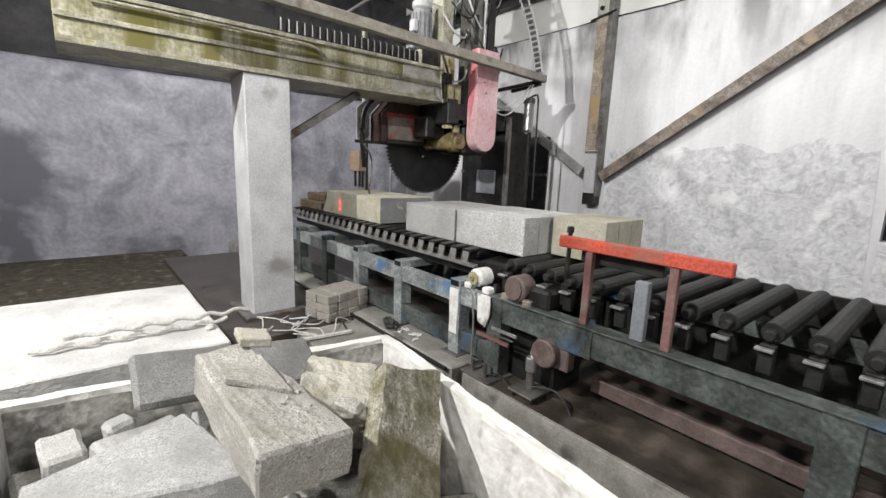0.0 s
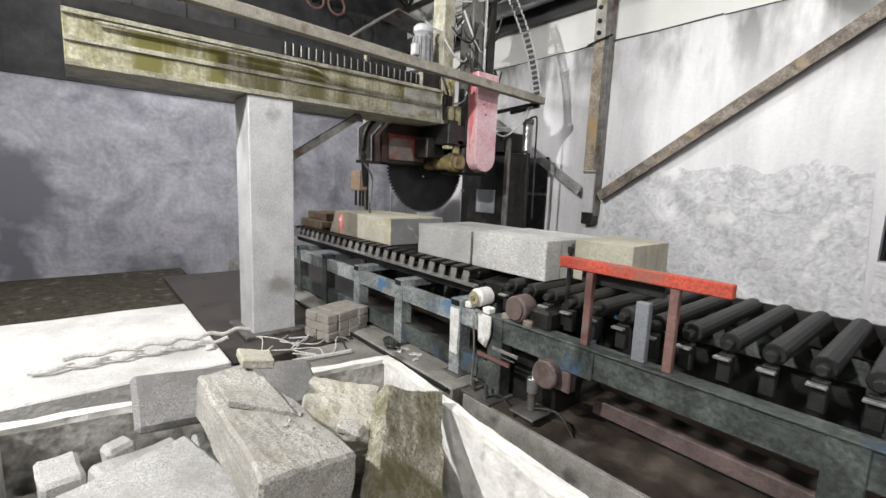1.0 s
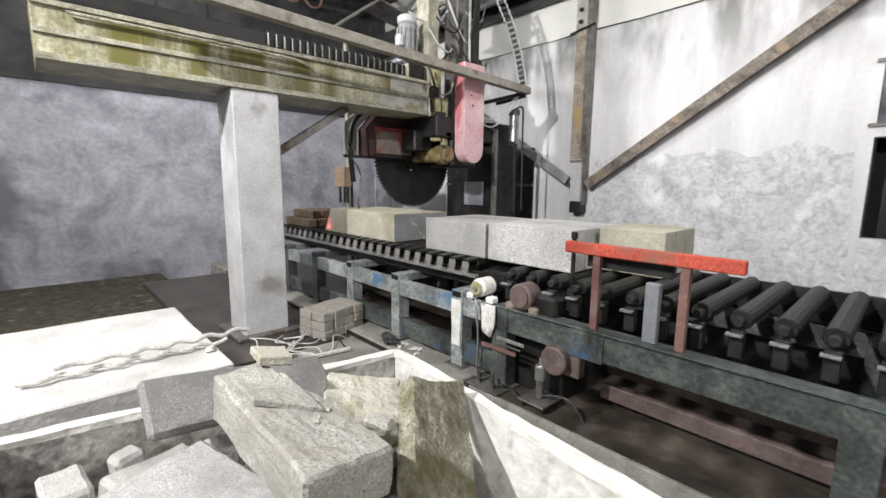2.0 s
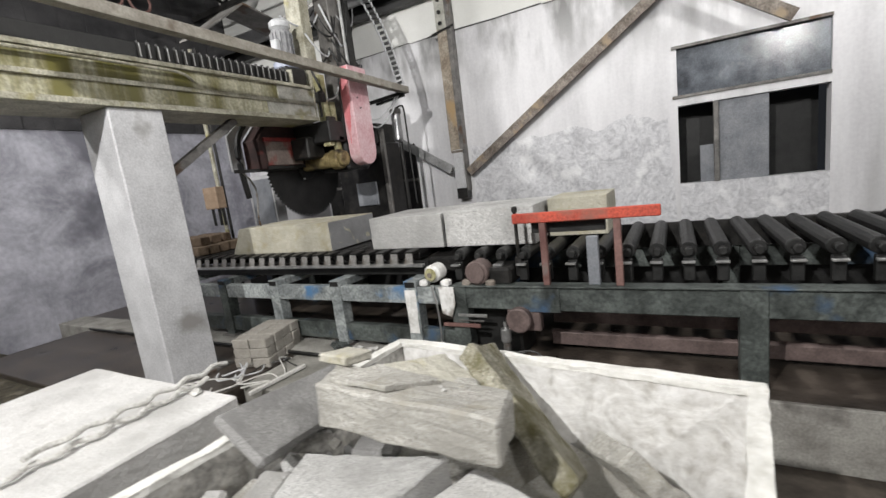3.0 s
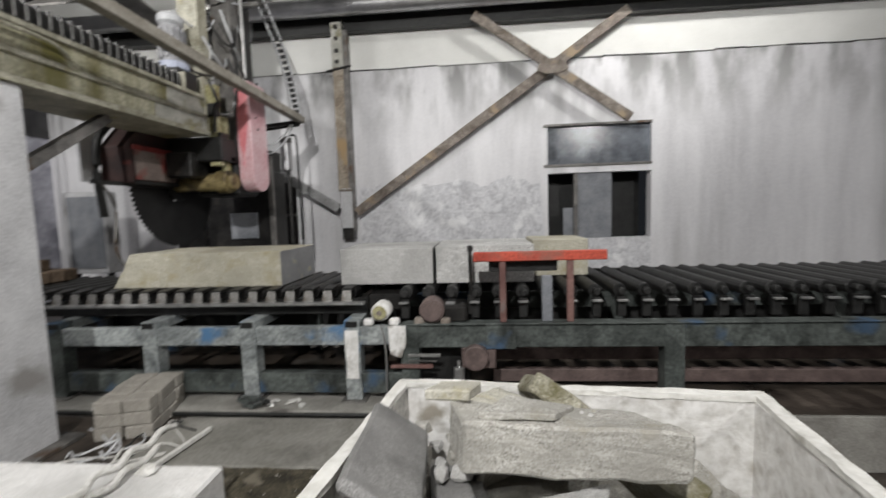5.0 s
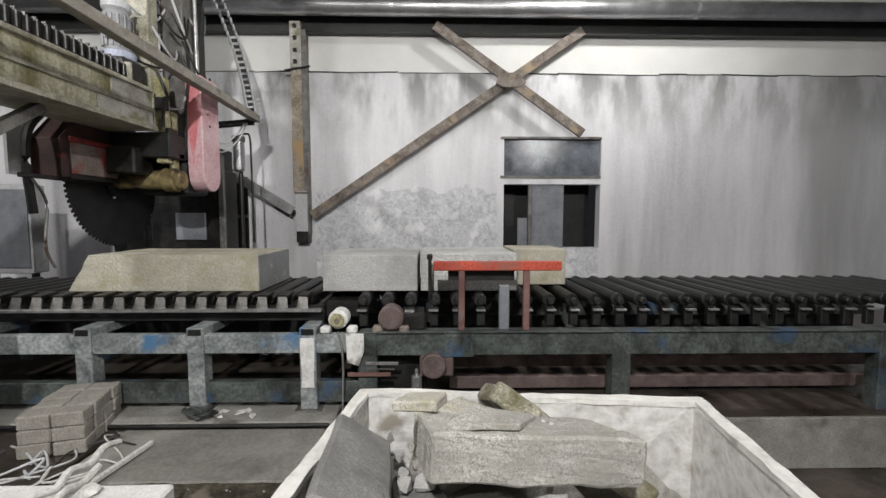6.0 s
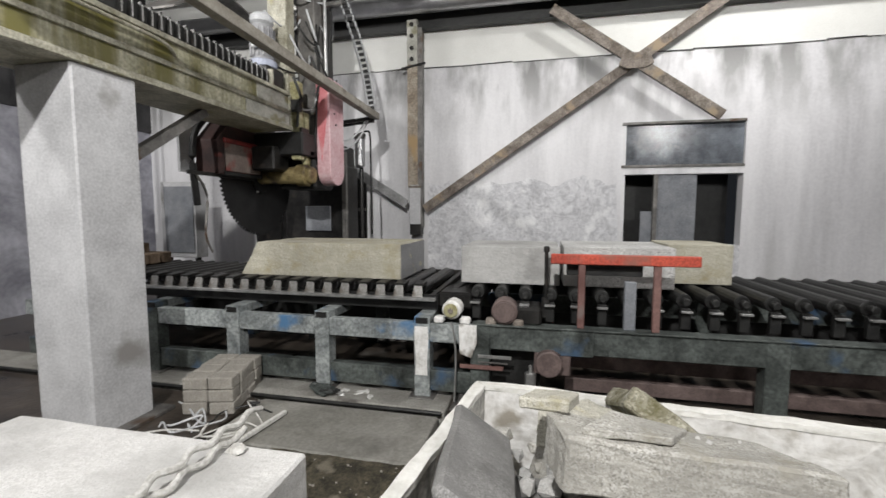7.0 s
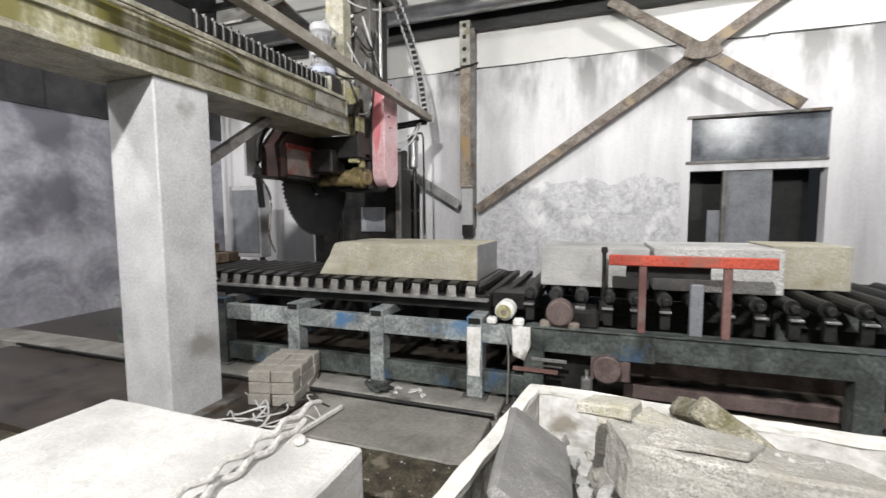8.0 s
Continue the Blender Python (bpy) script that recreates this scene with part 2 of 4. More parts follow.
def granite(name, base, speck_dark, speck_light, stain=None, stain_at=0.58, rough=0.85, bump=0.6, crystals=300.0):
    """Speckled granite: two sizes of crystals over a slowly changing base."""
    m = bpy.data.materials.new(name)
    m.use_nodes = True
    n, l = m.node_tree.nodes, m.node_tree.links
    b = n["Principled BSDF"]
    co = n.new("ShaderNodeTexCoord").outputs["Object"]
    crystal = n.new("ShaderNodeTexVoronoi")
    crystal.inputs["Scale"].default_value = crystals
    l.new(co, crystal.inputs["Vector"])
    pick = n.new("ShaderNodeSeparateColor")
    l.new(crystal.outputs["Color"], pick.inputs[0])
    kind = n.new("ShaderNodeValToRGB")
    kind.color_ramp.interpolation = "CONSTANT"
    kind.color_ramp.elements[0].position, kind.color_ramp.elements[0].color = 0.0, (*((c + d) / 2 for c, d in zip(speck_dark, base)), 1)
    kind.color_ramp.elements[1].position, kind.color_ramp.elements[1].color = 0.22, (*base, 1)
    pale = kind.color_ramp.elements.new(0.72)
    pale.color = (*speck_light, 1)
    l.new(pick.outputs[0], kind.inputs[0])
    colour = kind.outputs[0]
    for k, (sc, lo, hi, tint) in enumerate(((crystals * 0.45, 0.58, 0.70, speck_dark), (crystals * 0.25, 0.60, 0.74, speck_light), (16.0, 0.50, 0.74, tuple(c * 0.87 for c in base)), (2.6, 0.45, 0.72, tuple(c * 0.66 for c in base)))):
        t = n.new("ShaderNodeTexNoise")
        t.inputs["Scale"].default_value, t.inputs["Detail"].default_value = sc, 3 if sc > 10 else 7
        mp = n.new("ShaderNodeMapping")
        mp.inputs["Location"].default_value = (3.1 * k, 1.7 * k, 5.9 * k)
        l.new(co, mp.inputs[0])
        l.new(mp.outputs[0], t.inputs["Vector"])
        r = n.new("ShaderNodeValToRGB")
        r.color_ramp.elements[0].position, r.color_ramp.elements[1].position = lo, hi
        l.new(t.outputs[0], r.inputs[0])
        x = n.new("ShaderNodeMix")
        x.data_type = "RGBA"
        l.new(r.outputs[0], x.inputs["Factor"])
        l.new(colour, x.inputs[6])
        x.inputs[7].default_value = (*tint, 1)
        colour = x.outputs[2]
    if stain:
        t = n.new("ShaderNodeTexNoise")
        t.inputs["Scale"].default_value, t.inputs["Detail"].default_value, t.inputs["Roughness"].default_value = 5.5, 9, 0.7
        l.new(co, t.inputs["Vector"])
        r = n.new("ShaderNodeValToRGB")
        r.color_ramp.elements[0].position, r.color_ramp.elements[1].position = stain_at - 0.1, stain_at + 0.08
        l.new(t.outputs[0], r.inputs[0])
        x = n.new("ShaderNodeMix")
        x.data_type = "RGBA"
        l.new(r.outputs[0], x.inputs["Factor"])
        l.new(colour, x.inputs[6])
        x.inputs[7].default_value = (*stain, 1)
        colour = x.outputs[2]
    l.new(colour, b.inputs["Base Color"])
    b.inputs["Roughness"].default_value = rough
    h = n.new("ShaderNodeTexNoise")
    h.inputs["Scale"].default_value, h.inputs["Detail"].default_value = 38, 8
    l.new(co, h.inputs["Vector"])
    bp = n.new("ShaderNodeBump")
    bp.inputs["Strength"].default_value, bp.inputs["Distance"].default_value = bump, 0.012
    l.new(h.outputs[0], bp.inputs["Height"])
    l.new(bp.outputs[0], b.inputs["Normal"])
    return m


GRANITE = granite("grey_granite", (0.44, 0.435, 0.42), (0.21, 0.21, 0.21), (0.55, 0.545, 0.535))
GRANITE_YELLOW = granite("yellow_granite", (0.46, 0.435, 0.345), (0.19, 0.175, 0.14), (0.60, 0.58, 0.50), stain=(0.35, 0.31, 0.20), stain_at=0.60)
GRANITE_PALE = granite("pale_sawn_granite", (0.54, 0.53, 0.51), (0.22, 0.22, 0.215), (0.64, 0.635, 0.62))
GRANITE_SAWN = granite("coarse_sawn_granite", (0.52, 0.515, 0.50), (0.16, 0.16, 0.16), (0.68, 0.675, 0.66), crystals=170.0)
GRANITE_DIRTY = granite("muddy_granite", (0.43, 0.415, 0.375), (0.18, 0.17, 0.15), (0.56, 0.55, 0.52), stain=(0.31, 0.29, 0.235), stain_at=0.64, crystals=210.0)
GRANITE_MOSSY = granite("mossy_granite", (0.38, 0.36, 0.29), (0.07, 0.065, 0.045), (0.54, 0.52, 0.43), stain=(0.12, 0.108, 0.05), stain_at=0.50, bump=1.0, crystals=130.0)
GRANITE_SLATE = granite("dull_grey_granite", (0.25, 0.245, 0.24), (0.14, 0.14, 0.135), (0.34, 0.335, 0.325), bump=0.5)
# sawn grey granite, darkened because the slab's right end lies in shade
GRANITE_SHADED = granite("damp_sawn_granite", (0.24, 0.24, 0.245), (0.14, 0.14, 0.14), (0.31, 0.31, 0.31), rough=0.45, bump=0.3)
GRANITE_TUFT = granite("lichen_granite", (0.50, 0.48, 0.41), (0.22, 0.21, 0.16), (0.62, 0.60, 0.53), stain=(0.37, 0.33, 0.19), stain_at=0.64, bump=0.8)
GRANITE_WHITE = granite("dusty_white_granite", (0.70, 0.69, 0.67), (0.50, 0.49, 0.48), (0.80, 0.79, 0.78), stain=(0.45, 0.44, 0.42), stain_at=0.68)
SETT = granite("sett_granite", (0.36, 0.335, 0.295), (0.18, 0.165, 0.14), (0.50, 0.475, 0.43), bump=0.7)


# ---- mesh helpers ----
def part(name, bm, mat, parent=None, label="", smooth=False):
    me = bpy.data.meshes.new(name)
    bm.normal_update()
    bm.to_mesh(me)
    bm.free()
    me.materials.append(mat)
    if smooth:
        for p in me.polygons:
            p.use_smooth = True
    ob = new(name, me)
    if parent:
        ob.parent = parent
    if label:
        ob["label"] = label
    return ob


def thing(name, x, y, z, label, category, group="", kind="", turn=(0, 0, 0)):
    ob = new(name)
    ob.matrix_world = pose(x, y, z, *turn)
    return tagged(ob, label, category, group, kind)


def box(x0, x1, y0, y1, z0, z1, bevel=0.0, bm=None, m=None):
    fresh = bmesh.new()
    bmesh.ops.create_cube(fresh, size=1)
    bmesh.ops.scale(fresh, vec=(x1 - x0, y1 - y0, z1 - z0), verts=fresh.verts)
    if bevel:
        bmesh.ops.bevel(fresh, geom=fresh.edges[:], offset=bevel, segments=1, affect="EDGES", profile=0.5)
    bmesh.ops.translate(fresh, vec=((x0 + x1) / 2, (y0 + y1) / 2, (z0 + z1) / 2), verts=fresh.verts)
    return merge(bm, fresh, m)


def merge(bm, fresh, m=None):
    if m is not None:
        bmesh.ops.transform(fresh, matrix=m, verts=fresh.verts)
    if bm is None:
        return fresh
    me = bpy.data.meshes.new("tmp")
    fresh.to_mesh(me)
    fresh.free()
    bm.from_mesh(me)
    bpy.data.meshes.remove(me)
    return bm


def rod(a, b, r, seg=16, bm=None, r2=None, bevel=0.0):
    """A closed cylinder from a to b."""
    a, b = Vector(a), Vector(b)
    fresh = bmesh.new()
    bmesh.ops.create_cone(fresh, cap_ends=True, segments=seg, radius1=r, radius2=r if r2 is None else r2, depth=(b - a).length)
    if bevel:
        rims = [e for e in fresh.edges if any(len(f.verts) > 4 for f in e.link_faces)]
        bmesh.ops.bevel(fresh, geom=rims, offset=bevel, segments=1, affect="EDGES", profile=0.5)
    m = Matrix.Translation((a + b) / 2) @ (b - a).to_track_quat("Z", "Y").to_matrix().to_4x4()
    return merge(bm, fresh, m)


def bar(a, b, w, h, bm=None, bevel=0.004, roll=0.0):
    """A square bar from a to b, w wide and h high."""
    a, b = Vector(a), Vector(b)
    m = Matrix.Translation((a + b) / 2) @ (b - a).to_track_quat("X", "Z").to_matrix().to_4x4() @ pose(0, 0, 0, roll)
    d = (b - a).length
    return box(-d / 2, d / 2, -w / 2, w / 2, -h / 2, h / 2, bevel, bm, m)


def angle_iron(a, b, w, t, bm=None):
    """An L section from a to b."""
    a, b = Vector(a), Vector(b)
    m = Matrix.Translation((a + b) / 2) @ (b - a).to_track_quat("X", "Z").to_matrix().to_4x4()
    d = (b - a).length
    bm = box(-d / 2, d / 2, -w / 2, -w / 2 + t, -w / 2, w / 2, 0, bm, m)
    return box(-d / 2, d / 2, -w / 2 + t, w / 2, w / 2 - t, w / 2, 0, bm, m)


def tube(points, r, seg=8):
    """A hose along points, smoothed by a spline."""
    pts = [Vector(p) for p in points]
    fine = []
    for i in range(len(pts) - 1):
        p0, p1, p2, p3 = pts[max(i - 1, 0)], pts[i], pts[i + 1], pts[min(i + 2, len(pts) - 1)]
        for k in range(6):
            t = k / 6
            fine.append(0.5 * ((2 * p1) + (p2 - p0) * t + (2 * p0 - 5 * p1 + 4 * p2 - p3) * t * t + (3 * p1 - p0 - 3 * p2 + p3) * t ** 3))
    fine.append(pts[-1])
    bm = bmesh.new()
    rings = []
    for i, p in enumerate(fine):
        d = fine[min(i + 1, len(fine) - 1)] - fine[max(i - 1, 0)]
        q = d.to_track_quat("Z", "Y")
        rings.append([bm.verts.new(p + q @ Vector((r * math.cos(2 * math.pi * k / seg), r * math.sin(2 * math.pi * k / seg), 0))) for k in range(seg)])
    for a, b in zip(rings, rings[1:]):
        for k in range(seg):
            bm.faces.new((a[k], a[(k + 1) % seg], b[(k + 1) % seg], b[k]))
    bm.faces.new(rings[0][::-1])
    bm.faces.new(rings[-1])
    return bm


def prism(outline, x0, x1, axis="x", bevel=0.0):
    """Extrudes an outline (two coordinates) along an axis."""
    bm = bmesh.new()
    place = {"x": lambda u, v, w: (w, u, v), "y": lambda u, v, w: (u, w, v), "z": lambda u, v, w: (u, v, w)}[axis]
    lo = [bm.verts.new(place(u, v, x0)) for u, v in outline]
    hi = [bm.verts.new(place(u, v, x1)) for u, v in outline]
    n = len(outline)
    for i in range(n):
        bm.faces.new((lo[i], lo[(i + 1) % n], hi[(i + 1) % n], hi[i]))
    bm.faces.new(lo[::-1])
    bm.faces.new(hi)
    bmesh.ops.recalc_face_normals(bm, faces=bm.faces[:])
    if bevel:
        bmesh.ops.bevel(bm, geom=bm.edges[:], offset=bevel, segments=2, affect="EDGES", profile=0.5)
    return bm


def stone(sx, sy, sz, seed, rough=0.02, cuts=5, chip=0.02, skew=(0, 0)):
    """A broken block: a bevelled box, subdivided and worn by noise, centred on x and y, standing on z = 0."""
    bm = bmesh.new()
    bmesh.ops.create_cube(bm, size=1)
    bmesh.ops.scale(bm, vec=(sx, sy, sz), verts=bm.verts)
    for v in bm.verts:
        v.co.x += skew[0] * (1 if v.co.y > 0 else -1) * 0.5
        v.co.y += skew[1] * (1 if v.co.x > 0 else -1) * 0.5
    bmesh.ops.bevel(bm, geom=bm.edges[:], offset=chip, segments=1, affect="EDGES", profile=0.5)
    bmesh.ops.subdivide_edges(bm, edges=bm.edges[:], cuts=cuts, use_grid_fill=True)
    off = Vector((seed * 3.7, seed * 1.3, seed * 2.9))
    for v in bm.verts:
        d = noise.noise_vector(v.co * 4 + off) * rough + noise.noise_vector(v.co * 14 + off) * rough * 0.4
        v.co += d
    bmesh.ops.translate(bm, vec=(0, 0, sz / 2), verts=bm.verts)
    return bm


def rubble(r, seed):
    """A small broken lump with flat faces and sharp arrises."""
    dice = random.Random(seed * 7 + 1)
    bm = bmesh.new()
    for _ in range(13):
        d = Vector((dice.uniform(-1, 1), dice.uniform(-1, 1), dice.uniform(-1, 1))).normalized()
        bm.verts.new((d.x * r * dice.uniform(0.85, 1.25), d.y * r * dice.uniform(0.7, 1.0), d.z * r * dice.uniform(0.5, 0.85)))
    bmesh.ops.convex_hull(bm, input=bm.verts[:])
    loose = [v for v in bm.verts if not v.link_faces]
    bmesh.ops.delete(bm, geom=loose, context="VERTS")
    return bm


# ---- the hall ----
floor = tagged(new("floor"), "stained grey concrete workshop floor", "floor", kind="structure")
part("ground", box(-16, 8, -8, 2.0, -0.6, -0.06), MOSS_FLOOR, floor, "dark mossy ground littered with grit")
part("trench_floor", box(-16, 8, 2.0, 2.95, -0.6, -0.42), WET, floor, "dark wet trench floor")
part("machine_plinth", box(-16, 8, 2.95, 7.2, -0.6, 0.0), WET, floor, "wet concrete plinth, darkened for the shade under the conveyors")
part("plinth_face", box(-3.15, 8, 2.915, 2.95, -0.42, -0.004, 0.004), KERB, floor, "pale concrete face of the plinth")
part("kerb", box(-16, -3.2, 2.84, 3.22, -0.42, 0.035, 0.012), KERB, floor, "worn concrete kerb under the conveyor")
part("floor_plate", box(-4.70, -3.24, 2.145, 2.79, -0.42, 0.015, 0.010), CONCRETE, floor, "pale concrete cover slab")
part("floor_plate", box(-9.0, -4.76, 1.6, 2.80, -0.42, 0.0, 0.008), WET, floor, "dark wet cover slab")
soil = bmesh.new()
bmesh.ops.create_grid(soil, x_segments=70, y_segments=100, size=0.5)
for v in soil.verts:
    x, y = -3.55 + 1.3 * v.co.x, 1.17 + 1.97 * v.co.y
    rise = min(1, max(0, (y - 1.4) / 0.7))
    lumps = 0.020 * noise.noise(Vector((x * 6, y * 6, 1))) + 0.010 * noise.noise(Vector((x * 21, y * 21, 5)))
    v.co = Vector((x, y, -0.05 + 0.055 * rise + lumps * (1 - 0.6 * rise)))
part("soil", soil, MOSS_FLOOR, floor, "dark moss and mud heaped against the slab")
random.seed(31)
grit = bmesh.new()
for k in range(240):
    r = random.uniform(0.003, 0.011)
    y = random.uniform(0.2, 2.12)
    merge(grit, rubble(r, k), pose(random.uniform(-3.9, -2.85), y, -0.048 + 0.055 * min(1, max(0, (y - 1.4) / 0.7)) + r * 0.3))
tagged(part("grit", grit, SETT), "grit and stone crumbs on the mossy ground", "grit", kind="stuff")

north = tagged(new("wall_north"), "whitewashed plaster wall with stains and rough lower band", "wall", kind="structure")
part("panel", box(-10, -1.27, 6.95, 7.15, 2.05, 3.90), WALL, north)
part("lower_panel", box(-10, -4.4, 6.95, 7.15, -0.2, 2.05), WALL, north)
random.seed(9)
edge = [(-4.40 + 0.12 * k, 2.03 + 0.12 * noise.noise(Vector((k * 0.31, 0, 4))) + 0.04 * random.uniform(-1, 1)) for k in range(27)]
part("lower_wall", box(-4.4, -1.27, 6.95, 7.15, -0.2, 2.05), WALL, north)
part("rough_band", prism([(-4.40, -0.15), (-1.28, -0.15)] + edge[::-1][1:], 6.943, 6.95, "y"), ROUGH, north, "roughly thrown grey plaster")
part("panel", box(-1.27, 0.35, 6.95, 7.15, 2.88, 3.90), WALL, north)
part("lintel", box(-1.27, 0.35, 6.95, 7.15, 2.11, 2.22), WALL, north)
part("sill_wall", box(-1.27, 0.35, 6.95, 7.15, -0.2, 1.05), ROUGH, north)
part("panel", box(0.35, 6, 6.95, 7.15, -0.2, 3.90), WALL, north)
part("upper_board", box(-10, 6, 6.97, 7.15, 3.90, 6.5), WHITE_BOARD, north, "clean white boarding above the plaster")
wl = bmesh.new()
random.seed(5)
x = -9.9
while x < 5:
    w = random.uniform(0.3, 1.1)
    bar((x, 6.945, 3.905 + random.uniform(-0.01, 0.012)), (x + w, 6.945, 3.905 + random.uniform(-0.01, 0.012)), 0.02, random.uniform(0.006, 0.016), wl, 0)
    x += w + random.uniform(-0.02, 0.02)
part("seam", wl, BLACK, north, "ragged dark seam")
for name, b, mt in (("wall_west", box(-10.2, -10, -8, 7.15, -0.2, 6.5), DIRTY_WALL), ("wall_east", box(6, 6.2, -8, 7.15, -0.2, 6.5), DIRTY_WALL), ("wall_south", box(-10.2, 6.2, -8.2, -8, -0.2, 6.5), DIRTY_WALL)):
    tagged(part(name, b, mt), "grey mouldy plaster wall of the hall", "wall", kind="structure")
clad = tagged(new("trim"), "dark sooty sheeting above the mouldy wall", "wall sheeting", kind="structure")
for k in range(38):
    part("sheet", box(-10.0, -9.965 if k % 2 else -9.98, -8 + 0.395 * k, -8 + 0.395 * (k + 1), 3.05, 6.5), DARK_ROOF, clad)
tagged(part("ceiling", box(-10.2, 6.2, -8.2, 7.15, 6.5, 6.7), DARK_ROOF), "sooty dark roof of the hall", "ceiling", kind="structure")

win = tagged(new("window_1"), "dusty dark window in the plaster wall", "window", kind="structure")
part("window_frame", box(-1.33, 0.35, 6.93, 6.98, 2.85, 2.89, 0.004), OLD_STEEL, win)
part("window_frame", box(-1.33, 0.35, 6.93, 6.98, 2.21, 2.25, 0.004), OLD_STEEL, win)
part("pane", box(-1.27, 0.35, 7.0, 7.02, 2.22, 2.88), GLASS_DARK, win)
hole = tagged(new("window_2"), "open dark hatch with a steel frame", "window", kind="structure")
part("back", box(-1.27, 0.35, 7.5, 7.55, 1.0, 2.2), BLACK, hole)
part("leaf", box(-0.83, -0.25, 6.99, 7.03, 1.05, 2.11, 0.005), CTRL, hole, "grey sheet-metal leaf")
part("leaf", box(-1.02, -0.83, 7.0, 7.03, 1.05, 1.55, 0.005), CTRL, hole)
part("window_frame", box(-0.86, -0.80, 6.93, 7.0, 1.05, 2.11, 0.004), OLD_STEEL, hole)

runway = tagged(part("runway_beam", box(-10, 6, 6.80, 6.93, 4.48, 4.54), BLACK), "dark steel crane runway beam along the wall", "steel beam", kind="structure")
part("web", box(-10, 6, 6.86, 6.92, 4.54, 4.84), BLACK, runway)
part("flange", box(-10, 6, 6.80, 6.93, 4.84, 4.88), BLACK, runway)
duct = tagged(part("duct", rod((-10, 6.60, 4.775), (6, 6.60, 4.775), 0.135, 28), GALV, smooth=True), "round galvanised pipe above the runway beam", "pipe", kind="structure")
for x in (-7.5, -3.1, 1.6):
    part("joint_band", rod((x, 6.60, 4.775), (x + 0.05, 6.60, 4.775), 0.139, 28), GALV, duct)
door = tagged(new("door_1"), "dark steel gate in the plaster wall behind the saw", "door", kind="structure")
for k in range(4):
    part("panel", box(-7.7 + 0.555 * k, -7.16 + 0.555 * k, 6.915, 6.945, -0.02, 2.22, 0.008), DARK_STEEL, door)
part("rail", box(-7.7, -5.49, 6.89, 6.915, 1.55, 1.60, 0.004), OLD_STEEL, door)
for k, y in enumerate((6.3, 4.6, 2.9, 1.2, -0.5)):
    truss = tagged(new("roof_truss"), "dark steel roof truss", "roof truss", kind="structure")
    part("lower_chord", bar((-10, y, 5.35), (6, y, 5.35), 0.08, 0.10), DARK_STEEL, truss)
    part("upper_chord", bar((-10, y, 6.2), (6, y, 6.2), 0.08, 0.10), DARK_STEEL, truss)
    for i in range(16):
        part("web_bar", bar((-10 + i, y, 5.4 if i % 2 else 6.15), (-9 + i, y, 6.15 if i % 2 else 5.4), 0.05, 0.05), DARK_STEEL, truss)


def wall_post(x):
    p = thing("steel_post", x, 6.78, 0, "rusty steel wall post with bolted head", "steel post", "posts on the wall")
    # shaded side of the post, put into a darker grey
    part("web", box(0.045, 0.115, -0.01, 0.16, 1.28, 4.5, 0.004), OLD_STEEL, p, "side of the post in darker grey for shade")
    part("flange", box(-0.125, 0.045, -0.02, 0.16, 1.95, 3.92, 0.004), OCHRE, p, "flange with flaking ochre rust")
    part("head_plate", box(-0.125, 0.045, -0.03, 0.16, 3.92, 4.62, 0.004), END_CREAM, p)
    part("foot_plate", box(-0.085, 0.095, -0.045, -0.012, 1.33, 1.98, 0.006), PALE_PAINT, p, "pale painted foot plate")
    part("weld_strap", box(-0.10, 0.11, -0.052, -0.045, 1.93, 1.97, 0.002), RUST, p)
    part("foot", box(-0.09, 0.10, -0.03, 0.16, 1.15, 1.33, 0.006), DARK_STEEL, p)
    part("seam_strap", bar((-0.22, -0.035, 3.86), (0.19, -0.035, 3.93), 0.02, 0.03), DARK_STEEL, p, "dark strap across the post")
    for z in (4.0, 4.17, 4.36, 4.54):
        part("bolt", rod((-0.04, -0.03, z), (-0.04, -0.06, z), 0.034, 6), DARK_STEEL, p)
    return p


def brace(a, b, label, mt=RUST):
    p = thing("steel_brace", *a, label, "steel brace", "braces on the wall")
    d = Vector(b) - Vector(a)
    part("flange", bar((0, 0, 0), d, 0.02, 0.15), mt, p)
    q = d.to_track_quat("X", "Z") @ Vector((0, 0, -0.050))
    part("web", bar(q + Vector((0, 0.05, 0)), d + q + Vector((0, 0.05, 0)), 0.09, 0.015), DARK_STEEL, p)
    return p


wall_post(-4.57)
brace((-4.42, 6.80, 1.58), (-0.05, 6.80, 4.54), "brown rusty angle brace rising from the post")
brace((-2.42, 6.70, 4.56), (-0.05, 6.70, 2.90), "brown angle brace crossing another")
brace((-4.70, 6.72, 1.66), (-7.2, 6.72, 3.20), "grey angle brace rising towards the saw", BRACE_GREY)
g = thing("gusset_plate", -1.22, 6.69, 3.74, "brown steel plate where two braces cross", "steel plate")
part("plate", prism([(-0.24, -0.07), (-0.12, -0.13), (0.12, -0.13), (0.24, -0.07), (0.18, 0.09), (-0.18, 0.09)], -0.02, 0.0, "y"), RUST, g)


